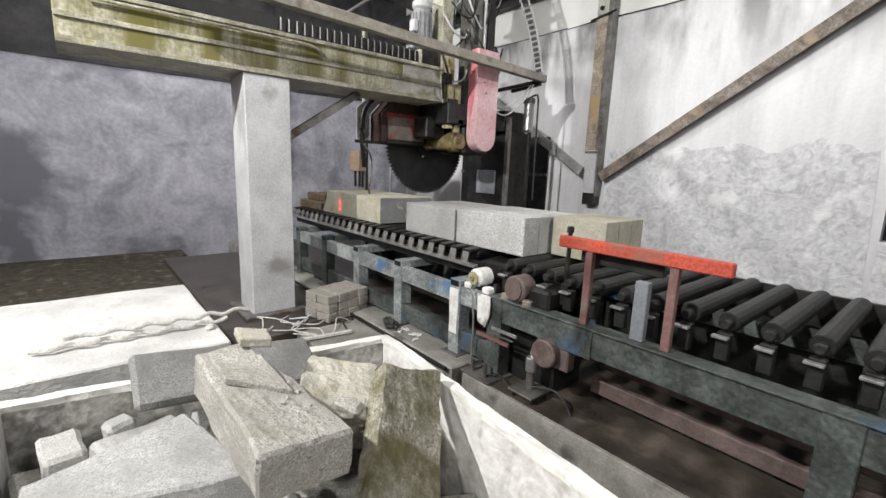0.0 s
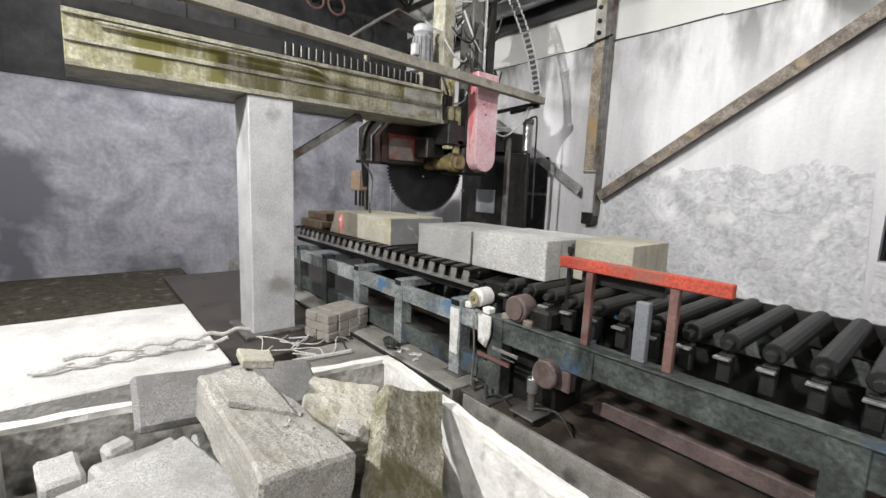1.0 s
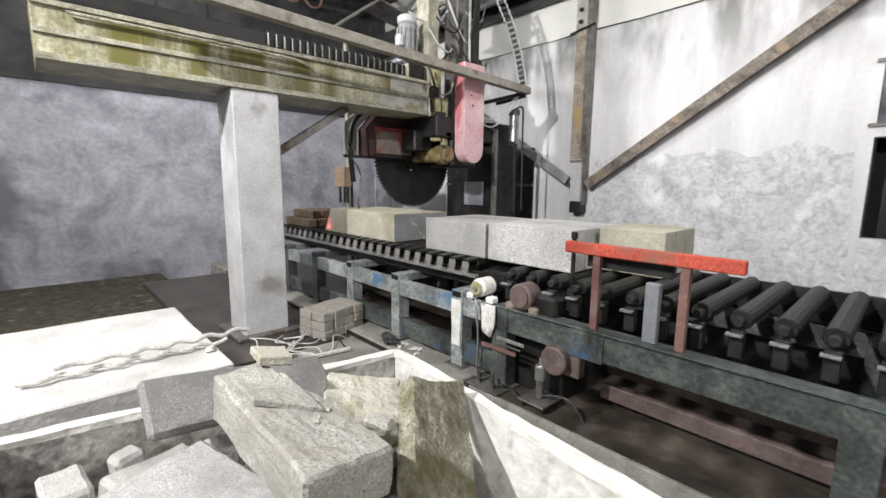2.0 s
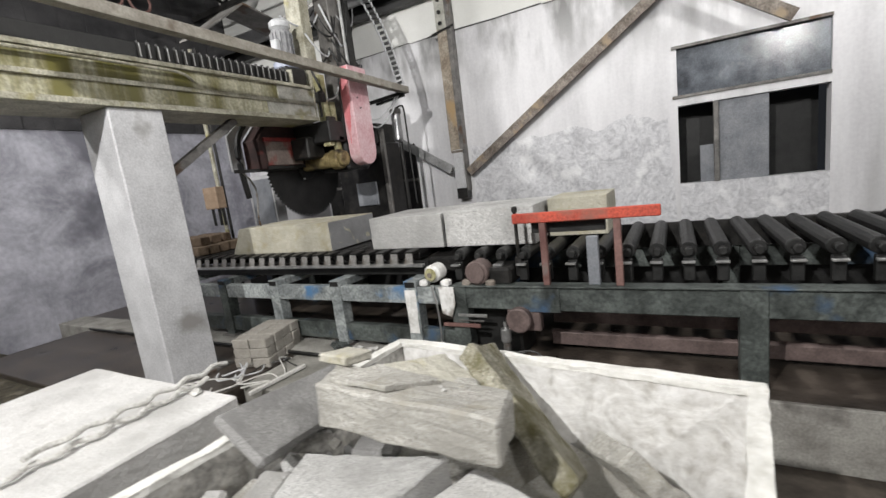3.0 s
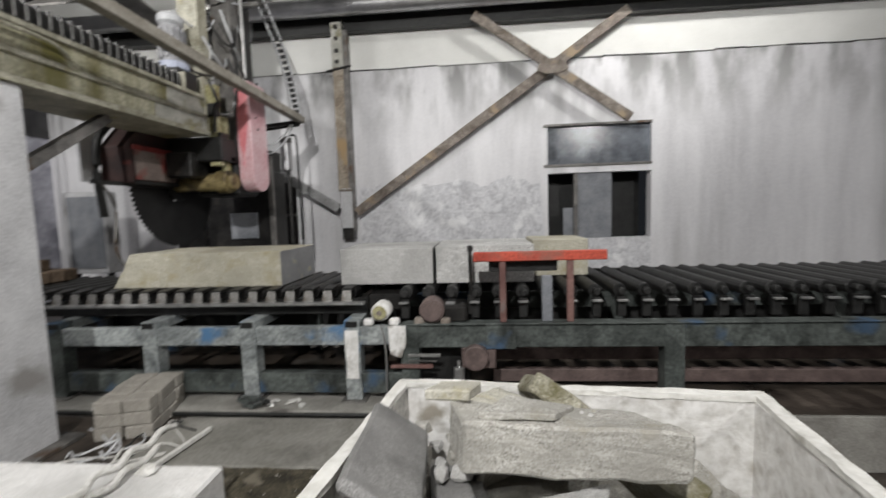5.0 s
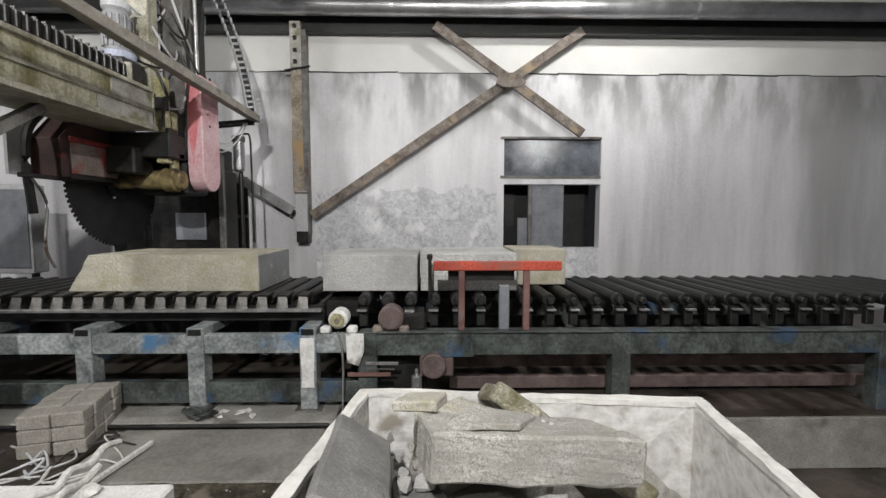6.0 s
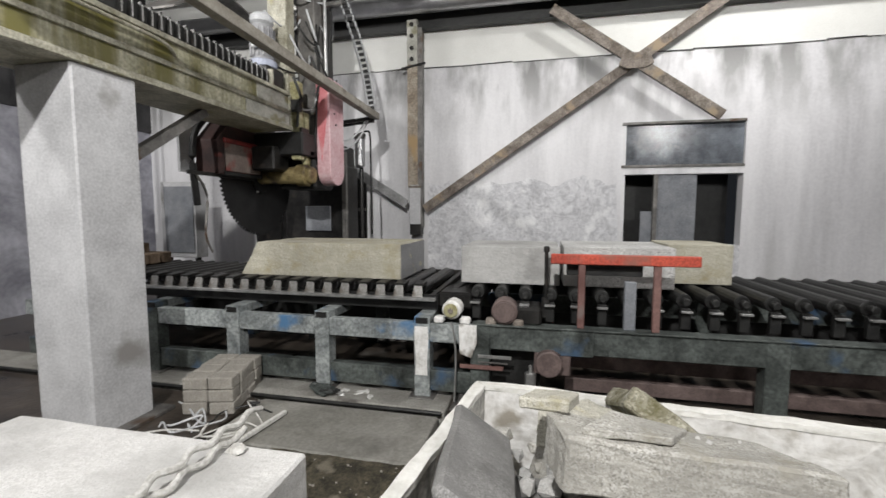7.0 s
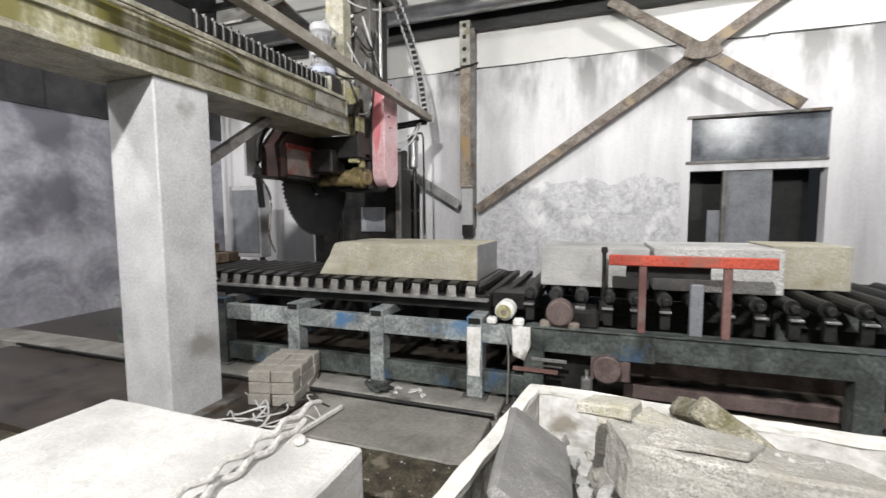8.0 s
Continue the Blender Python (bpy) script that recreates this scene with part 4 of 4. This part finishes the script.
part("grey_door", box(-5.95, -5.55, 5.66, 5.70, 1.25, 1.62, 0.008), CTRL, far, "grey-blue sheet door")

chain = thing("energy_chain", 0, 0, 0, "grey plastic drag chain hanging to the rail end", "cable chain")
A, B = Vector((-5.16, 5.20, 4.45)), Vector((-4.94, 5.80, 3.03))
for k in range(22):
    t = k / 21
    p = A.lerp(B, t) + Vector((0.05 * math.sin(math.pi * t), 0.07 * math.sin(math.pi * t), 0.0))
    o = part("link", box(-0.045, 0.045, -0.008, 0.008, -0.022, 0.022, 0.004), BLACK, chain)
    o.matrix_local = pose(*p, 0, -14, 35)
    for s in (-1, 1):
        q = part("side_link", box(-0.012, 0.012, -0.03, 0.03, -0.038, 0.038, 0.008), MOTOR_GREY, chain)
        q.matrix_local = pose(*p, 0, -14, 35) @ pose(0.05 * s, 0, 0)

for k, (a, b, sag) in enumerate((((-5.55, 4.2, 3.75), (-5.45, 4.8, 3.9), 0.16), ((-5.5, 4.2, 3.2), (-5.35, 4.75, 3.35), 0.12), ((-5.2, 5.1, 4.2), (-5.5, 4.4, 4.15), 0.10), ((-5.35, 4.45, 2.78), (-5.2, 4.7, 2.95), 0.12), ((-5.0, 5.78, 2.9), (-5.25, 5.2, 2.55), 0.15), ((-4.98, 5.80, 2.9), (-5.3, 5.25, 2.50), 0.22))):
    a, b = Vector(a), Vector(b)
    cable = thing("cable", *a, "thin pale cable looped on the saw", "cable", "cables on the saw")
    part("sheath", tube([(0, 0, 0), (b - a) * 0.3 + Vector((0.03, 0, -sag * 0.8)), (b - a) * 0.7 + Vector((0.03, 0, -sag)), b - a], 0.012, 6), MOTOR_GREY if k != 1 else BLACK, cable)

random.seed(41)
for k in range(9):
    a = Vector((-5.30 + random.uniform(-0.12, 0.10), 4.36 + 0.09 * k, random.uniform(3.3, 4.3)))
    b = a + Vector((random.uniform(-0.05, 0.12), random.uniform(0.25, 0.5), random.uniform(-0.35, 0.25)))
    cable = thing("cable", *a, "thin cable looped over the saw mast", "cable", "cables on the saw")
    d = b - a
    part("sheath", tube([(0, 0, 0), d * 0.3 + Vector((0.05, 0, -0.18)), d * 0.7 + Vector((0.05, 0, -0.22)), d], random.uniform(0.008, 0.014), 6), (MOTOR_GREY, BLACK, BLACK)[k % 3], cable)
for k, (y, z0, z1) in enumerate(((4.30, 2.50, 3.05), (4.70, 2.30, 3.40), (5.24, 2.35, 3.30))):
    hose = part("oil_hose", tube([(-5.27, y, z1), (-5.20, y + 0.05, z1 - 0.25), (-5.20, y - 0.02, (z0 + z1) / 2), (-5.26, y + 0.04, z0)], 0.016, 8), BLACK, saw, "black oil hose")

jb = thing("junction_box", -8.5, 4.93, 0, "tan junction box on a steel pipe", "junction box")
part("pipe", rod((0, 0.08, 0), (0, 0.08, 4.2), 0.035, 12), CREAM_PLAIN, jb)
part("pipe", rod((0.10, 0.10, 0), (0.10, 0.10, 4.2), 0.025, 10), DARK_STEEL, jb)
part("box", box(-0.18, 0.18, -0.12, 0.05, 1.50, 1.88, 0.012), CARD, jb)
for dx in (-0.12, 0.05, 0.16):
    part("conduit", rod((dx, -0.03, 1.2), (dx, -0.03, 1.5), 0.025, 8), BLACK, jb)


cab = thing("control_cabinet", -8.15, 5.6, 0.0, "blue-grey control cabinet with a pale frame on legs", "control cabinet")
part("body", box(-0.32, 0.32, 0.0, 0.25, 0.80, 2.0, 0.01), PALE_PAINT, cab)
part("door", box(-0.24, 0.30, -0.02, 0.0, 0.88, 1.93, 0.006), CTRL, cab, "darker sheet door")
for dx in (-0.3, 0.24):
    part("leg", box(dx, dx + 0.06, 0.05, 0.12, 0.0, 0.80, 0.004), DARK_STEEL, cab)
pot = thing("air_cylinder", -5.19, 5.95, 0.0, "dull grey air cylinder on a bent pipe by the wall", "air cylinder")
part("post", rod((0, 0.05, 0), (0, 0.05, 2.2), 0.03, 10), DARK_STEEL, pot)
part("tank", rod((0, 0, 2.2), (0, 0, 2.66), 0.075, 18, bevel=0.03), GALV, pot)
part("collar", rod((0, 0, 2.62), (0, 0, 2.70), 0.088, 18, bevel=0.01), OLD_STEEL, pot)
part("pipe", tube([(0, 0, 2.70), (0.10, 0, 2.73), (0.16, 0, 2.68), (0.17, 0, 2.3), (0.17, 0.02, 1.2)], 0.014), BLACK, pot)
top_bar = thing("cable_bar", -5.7, 5.0, 4.1, "pale bar that carries cables over the saw", "cable bar")
part("bar", bar((-0.8, 0, 0), (0.7, 0, 0.03), 0.05, 0.045), LIGHT_STEEL, top_bar)
for k in range(5):
    part("cable", tube([(-0.7 + 0.25 * k, 0.03, -0.02), (-0.6 + 0.25 * k, -0.02, -0.14 - 0.05 * (k % 2)), (-0.45 + 0.25 * k, 0.03, -0.05), (-0.35 + 0.22 * k, -0.05, -0.5 - 0.1 * (k % 3))], 0.010, 6), MOTOR_GREY if k % 2 else BLACK, top_bar)
coil = thing("hose_coil", -9.0, 4.5, 5.0, "red hose coils hanging under the roof", "hose coil")
for dy in (-0.28, 0.15):
    part("loop", tube([(0, dy + 0.17 * math.cos(a), 0.17 * math.sin(a)) for a in (0, 0.8, 1.6, 2.4, 3.2, 4.0, 4.8, 5.6, 6.3)], 0.022, 8), RED_POST, coil)
part("hook", bar((0, -0.5, 0.2), (0, 0.4, 0.2), 0.03, 0.03), DARK_STEEL, coil)
part("hanger", rod((0, -0.05, 0.2), (0, -0.05, 1.5), 0.012, 8), DARK_STEEL, coil)


# ---- waste bin and stones ----
bin_ = thing("waste_bin", 0, 0, 0, "white-painted steel waste bin full of granite offcuts", "skip bin")
P = [Vector((-2.835, 1.985, 0)), Vector((-1.05, 1.83, 0)), Vector((-1.25, 0.15, 0)), Vector((-3.10, 0.27, 0))]
centre = sum(P, Vector()) / 4
for i in range(4):
    a, b = P[i], P[(i + 1) % 4]
    d = (b - a).normalized()
    inward = Vector((-d.y, d.x, 0))
    if inward.dot(centre - a) < 0:
        inward = -inward
    q = [a, b, b + inward * 0.055 - d * 0.055, a + inward * 0.055 + d * 0.055]
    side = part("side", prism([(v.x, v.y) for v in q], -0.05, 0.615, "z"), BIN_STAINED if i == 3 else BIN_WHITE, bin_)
    q = [a - inward * 0.003, b - inward * 0.003, b + inward * 0.058 - d * 0.055, a + inward * 0.058 + d * 0.055]
    rim = prism([(v.x, v.y) for v in q], 0.615, 0.642, "z")
    bmesh.ops.subdivide_edges(rim, edges=rim.edges[:], cuts=22, use_grid_fill=True)
    for v in rim.verts:
        v.co += noise.noise_vector(v.co * 9) * 0.008 + noise.noise_vector(v.co * 31) * 0.006
    part("rim", rim, BIN_RIM, side, "chipped white rim")
part("bottom", prism([(v.x, v.y) for v in P], -0.06, -0.05, "z"), BIN_WHITE, bin_)

STONES = "granite offcuts in the bin"


def offcut(sx, sy, sz, m, mt, label, seed, rough=0.012, chip=0.015, skew=(0, 0)):
    ob = part("granite_offcut", stone(sx, sy, sz, seed, rough, 5, chip, skew), mt)
    ob.matrix_world = m
    return tagged(ob, label, "granite offcut", STONES)


def leaning(corner, along, across, length, width, thick):
    """The pose of a slab whose upper face starts at a corner and runs along and across."""
    x = Vector(along).normalized()
    y = (Vector(across) - Vector(across).dot(x) * x).normalized()
    z = x.cross(y)
    if z.z < 0:
        x, y, corner = -x, y, Vector(corner) + x * length
        z = x.cross(y)
    c = Vector(corner) + x * length / 2 + y * width / 2 - z * thick
    return Matrix.Translation(c) @ Matrix((x, y, z)).transposed().to_4x4()


def slab_offcut(corners, thick, mt, label, seed, rough=0.008, cuts=9):
    """A sawn slab with a four-cornered upper face, worn at the edges."""
    c = [Vector(p) for p in corners]
    n = (c[1] - c[0]).cross(c[3] - c[0]).normalized()
    if n.z < 0:
        n = -n
    m = sum(c, Vector()) / 4
    bm = bmesh.new()
    top = [bm.verts.new(p - m) for p in c]
    low = [bm.verts.new(p - m - n * thick) for p in c]
    for i in range(4):
        bm.faces.new((top[i], top[(i + 1) % 4], low[(i + 1) % 4], low[i]))
    bm.faces.new(top)
    bm.faces.new(low)
    bmesh.ops.recalc_face_normals(bm, faces=bm.faces[:])
    bmesh.ops.bevel(bm, geom=bm.edges[:], offset=min(0.010, thick * 0.15), segments=1, affect="EDGES", profile=0.5)
    bmesh.ops.subdivide_edges(bm, edges=bm.edges[:], cuts=cuts, use_grid_fill=True)
    off = Vector((seed * 3.7, seed * 1.3, seed * 2.9))
    for v in bm.verts:
        v.co += noise.noise_vector(v.co * 6 + off) * rough + noise.noise_vector(v.co * 19 + off) * rough * 0.8 + noise.noise_vector(v.co * 47 + off) * rough * 0.35
    ob = part("granite_offcut", bm, mt)
    ob.matrix_world = Matrix.Translation(m)
    return tagged(ob, label, "granite offcut", STONES)


slab_offcut([(-2.14, 1.53, 0.85), (-2.17, 1.86, 0.715), (-1.66, 1.46, 0.37), (-1.62, 1.13, 0.60)], 0.09, GRANITE_MOSSY, "mossy green-brown granite slab leaning on the bin wall", 2, 0.008, 16)
slab_offcut([(-2.44, 0.91, 0.935), (-1.78, 0.93, 0.90), (-1.855, 1.245, 0.815), (-2.495, 1.09, 0.925)], 0.155, GRANITE_DIRTY, "long pale granite offcut lying on top", 1, 0.008)
offcut(0.77, 0.26, 0.042, leaning((-2.76, 0.73, 0.87), (-0.08, 0.76, -0.13), (0.23, -0.085, -0.12), 0.77, 0.26, 0.042), GRANITE_SLATE, "flat grey slab leaning over the rim", 3, rough=0.008)
slab_offcut([(-1.96, 1.10, 0.60), (-2.20, 0.60, 0.57), (-1.58, 0.40, 0.52), (-1.42, 1.02, 0.50)], 0.24, GRANITE_PALE, "thick pale granite offcut", 4)
slab_offcut([(-2.00, 1.00, 0.70), (-2.50, 0.87, 0.69), (-2.43, 0.42, 0.64), (-2.25, 0.42, 0.63)], 0.20, GRANITE, "broad pale granite offcut under a longer one", 5)
slab_offcut([(-2.52, 1.38, 0.785), (-2.32, 1.61, 0.75), (-2.00, 1.42, 0.71), (-2.16, 1.14, 0.775)], 0.14, GRANITE_TUFT, "pale slab with yellow-green lichen behind the long offcut", 15, 0.014)
offcut(0.60, 0.42, 0.26, pose(-2.22, 1.42, 0.22, 5, 0, 60), GRANITE_DIRTY, "buried muddy granite offcut", 6)
offcut(0.9, 0.6, 0.3, pose(-2.2, 0.8, -0.05, 0, 0, 10), GRANITE_DIRTY, "large granite offcut at the bottom", 7)
offcut(0.8, 0.6, 0.3, pose(-1.7, 1.4, -0.05, 0, 0, -30), GRANITE_DIRTY, "large granite offcut at the bottom", 8)
offcut(0.6, 0.5, 0.3, pose(-2.5, 1.5, -0.05, 0, 0, 15), GRANITE_DIRTY, "large granite offcut at the bottom", 9)
offcut(0.6, 0.5, 0.3, pose(-1.5, 0.55, -0.05, 0, 0, 50), GRANITE_DIRTY, "large granite offcut at the bottom", 10)
offcut(0.11, 0.07, 0.05, pose(-2.09, 1.345, 0.722, 8, 12, 30), GRANITE_DIRTY, "small granite chip lying on a slab", 11)
offcut(0.34, 0.60, 0.40, pose(-2.72, 0.66, 0.05, 0, 0, 8), GRANITE_DIRTY, "large granite offcut low in the bin", 16)
offcut(0.12, 0.30, 0.15, pose(-2.63, 0.72, 0.45, -6, 8, 24), GRANITE_PALE, "narrow pale granite offcut beside a slab", 17)
offcut(0.09, 0.10, 0.13, pose(-2.80, 0.69, 0.45, 4, 0, 20), GRANITE_PALE, "small block-shaped granite offcut", 18)
offcut(0.20, 0.13, 0.10, pose(-2.80, 0.50, 0.45, 0, 4, 10), GRANITE_PALE, "small flat granite offcut", 19)
# dark stone added in place of the shade in the cavity here
offcut(0.20, 0.26, 0.30, pose(-2.50, 1.28, 0.22, 4, 3, 12), GRANITE_SLATE, "added dark stone that fills the shaded cavity between two slabs", 26)
offcut(0.34, 0.24, 0.30, pose(-2.38, 1.46, 0.36, 8, 10, 40), GRANITE_DIRTY, "muddy granite lump under the slab", 13)
for k, (x, y, z, r) in enumerate(((-2.20, 1.10, 0.893, 0.010), (-2.12, 1.13, 0.882, 0.008), (-1.95, 1.10, 0.878, 0.006))):
    crumb = part("granite_chip", rubble(r, 40 + k), GRANITE_PALE)
    crumb.matrix_world = pose(x, y, z)
    tagged(crumb, "small granite crumb on a block", "granite chip", "granite chips")
slab_offcut([(-2.40, 0.945, 0.951), (-2.17, 0.945, 0.942), (-2.08, 1.13, 0.886), (-2.30, 1.10, 0.938)], 0.022, GRANITE_DIRTY, "thin broken layer of pale granite on a longer offcut", 23, 0.004)
slab_offcut([(-2.575, 1.08, 0.962), (-2.43, 1.06, 0.965), (-2.39, 1.17, 0.952), (-2.535, 1.20, 0.945)], 0.036, GRANITE_TUFT, "small yellowish granite flake on the long offcut", 24, 0.005)
for k in range(12):
    u, v = 0.45 + 0.045 * k, 0.75 + 0.2 * math.sin(2.4 * k)
    z = (1 - u) * (1 - v) * 0.935 + u * (1 - v) * 0.90 + u * v * 0.815 + (1 - u) * v * 0.925
    flake = part("granite_chip", rubble(0.006 + 0.008 * abs(math.sin(1.7 * k)), 80 + k), GRANITE_PALE if k % 3 else GRANITE_TUFT)
    flake.matrix_world = pose(-2.44 + 0.60 * u, 0.92 + 0.25 * v, z + 0.004, 10 * math.sin(k), 0, 47 * k)
    tagged(flake, "small granite flake lying on the long offcut", "granite chip", "granite chips")
slab_offcut([(-1.50, 1.50, 0.50), (-1.66, 1.72, 0.40), (-1.50, 1.74, 0.22), (-1.30, 1.52, 0.30)], 0.10, GRANITE_DIRTY, "muddy granite slab tucked beside the mossy one", 25, 0.012)
random.seed(11)
for k in range(34):
    x, y = random.uniform(-2.76, -2.44), random.uniform(0.95, 1.6)
    ob = part("granite_chip", rubble(random.uniform(0.03, 0.075), k), random.choice((GRANITE, GRANITE_DIRTY, GRANITE_PALE)))
    ob.matrix_world = pose(x, y, 0.36 + 0.20 * random.random(), random.uniform(0, 90), 0, random.uniform(0, 360))
    tagged(ob, "small broken granite chip in the bin", "granite chip", "granite chips")

big = part("granite_offcut", stone(1.5, 1.5, 0.63, 21, 0.006, 6, 0.010), GRANITE_WHITE)
big.matrix_world = pose(-4.17, 0.51, -0.06, 0, 0, 0)
tagged(big, "large dusty white granite block beside the bin", "granite block")
rope = thing("rope", -3.70, 1.2, 0.575, "pale twisted rope lying over the white block", "rope")
for k in range(2):
    part("strand", tube([(-0.05 + 0.014 * math.sin(3 * j + 3.1 * k), 0.12 - 0.08 * j, 0.022 + 0.010 * math.cos(3 * j + 3.1 * k)) for j in range(13)], 0.014), ROPE, rope)
part("knot", rubble(0.045, 4), ROPE, rope)
rope.children[-1].matrix_local = pose(-0.02, 0.14, 0.04)
stick = thing("stick", -4.40, 2.36, 0.02, "pale wooden stick lying on the concrete slab", "stick")
part("rod", bar((-0.03, -0.35, 0.02), (0.04, 0.20, 0.02), 0.03, 0.03), ROPE, stick)
random.seed(21)
wires = thing("cable_tangle", -4.95, 2.15, 0.0, "tangle of pale cables lying on the floor", "cables")
for k in range(7):
    pts, p = [], Vector((random.uniform(-0.2, 0.2), random.uniform(-0.2, 0.2), 0.02))
    for j in range(6):
        pts.append(p.copy())
        p += Vector((random.uniform(-0.22, 0.22), random.uniform(-0.2, 0.2), 0))
        p.z = random.uniform(0.015, 0.10)
    part("cable", tube(pts, random.uniform(0.005, 0.008), 6), random.choice((ROPE, BLACK, MOTOR_GREY)), wires)
debris = thing("cable_tangle", -4.30, 2.93, 0.035, "knot of dark green hose on the kerb", "cables")
for k in range(5):
    pts = [(0.10 * math.cos(2.1 * j + k) + 0.03 * k, 0.07 * math.sin(1.7 * j + k), 0.012 + 0.05 * abs(math.sin(j + k))) for j in range(6)]
    part("hose", tube(pts, 0.010, 6), random.choice((BLACK, TEAL_DARK)), debris)

drain = thing("drain_pipe", -6.1, 2.80, 0.016, "thin black pipe along the worn kerb", "pipe")
part("pipe", rod((-2.8, 0.0, 0.016), (2.88, 0.0, 0.016), 0.016, 10), BLACK, drain)
white_mark = thing("lime_crust", -4.02, 2.99, 0.035, "dried white lime slurry on the kerb", "slurry")
random.seed(17)
for k in range(9):
    lump = part("lump", rubble(random.uniform(0.02, 0.05), 60 + k), BLOTCHY_WHITE, white_mark)
    lump.matrix_local = pose(random.uniform(-0.20, 0.18), random.uniform(-0.05, 0.05), 0.008, 0, 0, random.uniform(0, 360)) @ Matrix.Diagonal((1.5, 1.0, 0.35, 1))
lead = thing("cable", -2.98, 2.98, 0.008, "thin black cable lying on the wet plinth", "cable")
part("sheath", tube([(0, 0, 0.0), (0.12, 0.05, 0.06), (0.30, 0.03, 0.02), (0.46, 0.09, 0.09), (0.62, 0.12, 0.10), (0.75, 0.10, 0.0)], 0.008, 6), BLACK, lead)

# ---- setts ----
random.seed(3)
pile = thing("sett_stack", -5.02, 2.73, 0.0, "neat stack of brown-grey granite setts on the floor", "paving setts", turn=(0, 0, 14))
sett_mesh = None
for k in range(3):
    for i in range(2):
        for j in range(4):
            if sett_mesh is None:
                o = part("sett", stone(0.185, 0.136, 0.094, 3, 0.005, 3, 0.008), SETT, pile)
                sett_mesh = o.data
            else:
                o = new("sett", sett_mesh)
                o.parent = pile
            o.matrix_local = pose((i - 0.5) * 0.192 + random.uniform(-0.008, 0.008), (j - 1.5) * 0.143 + random.uniform(-0.006, 0.006), k * 0.0965, 0, 0, random.choice((0, 180)) + random.uniform(-3, 3))

# ---- floor things ----
valve = thing("floor_stop", -2.575, 3.06, 0.0, "small steel jack standing on a base plate", "jack")
part("base_plate", box(-0.11, 0.11, -0.12, 0.12, 0.05, 0.065, 0.003), OLD_STEEL, valve)
for s in (-1, 1):
    part("foot", rod((s * 0.08, -0.08, 0), (s * 0.08, -0.08, 0.05), 0.015, 8), DARK_STEEL, valve)
    part("foot", rod((s * 0.08, 0.08, 0), (s * 0.08, 0.08, 0.05), 0.015, 8), DARK_STEEL, valve)
part("body", rod((0, 0, 0.065), (0, 0, 0.20), 0.03, 14, bevel=0.005), OLD_STEEL, valve)
part("barrel", rod((0, 0, 0.20), (0, 0, 0.31), 0.042, 16, bevel=0.006), ALU, valve)
part("pin", rod((0, 0, 0.31), (0, 0, 0.365), 0.014, 10), ALU, valve)


# ---- movement ----
def motions():
    for ob, x, y in blocks:
        walk(ob, [(t, pose(x + 0.220 * t, y, 0.929)) for t in range(9)])


motions()
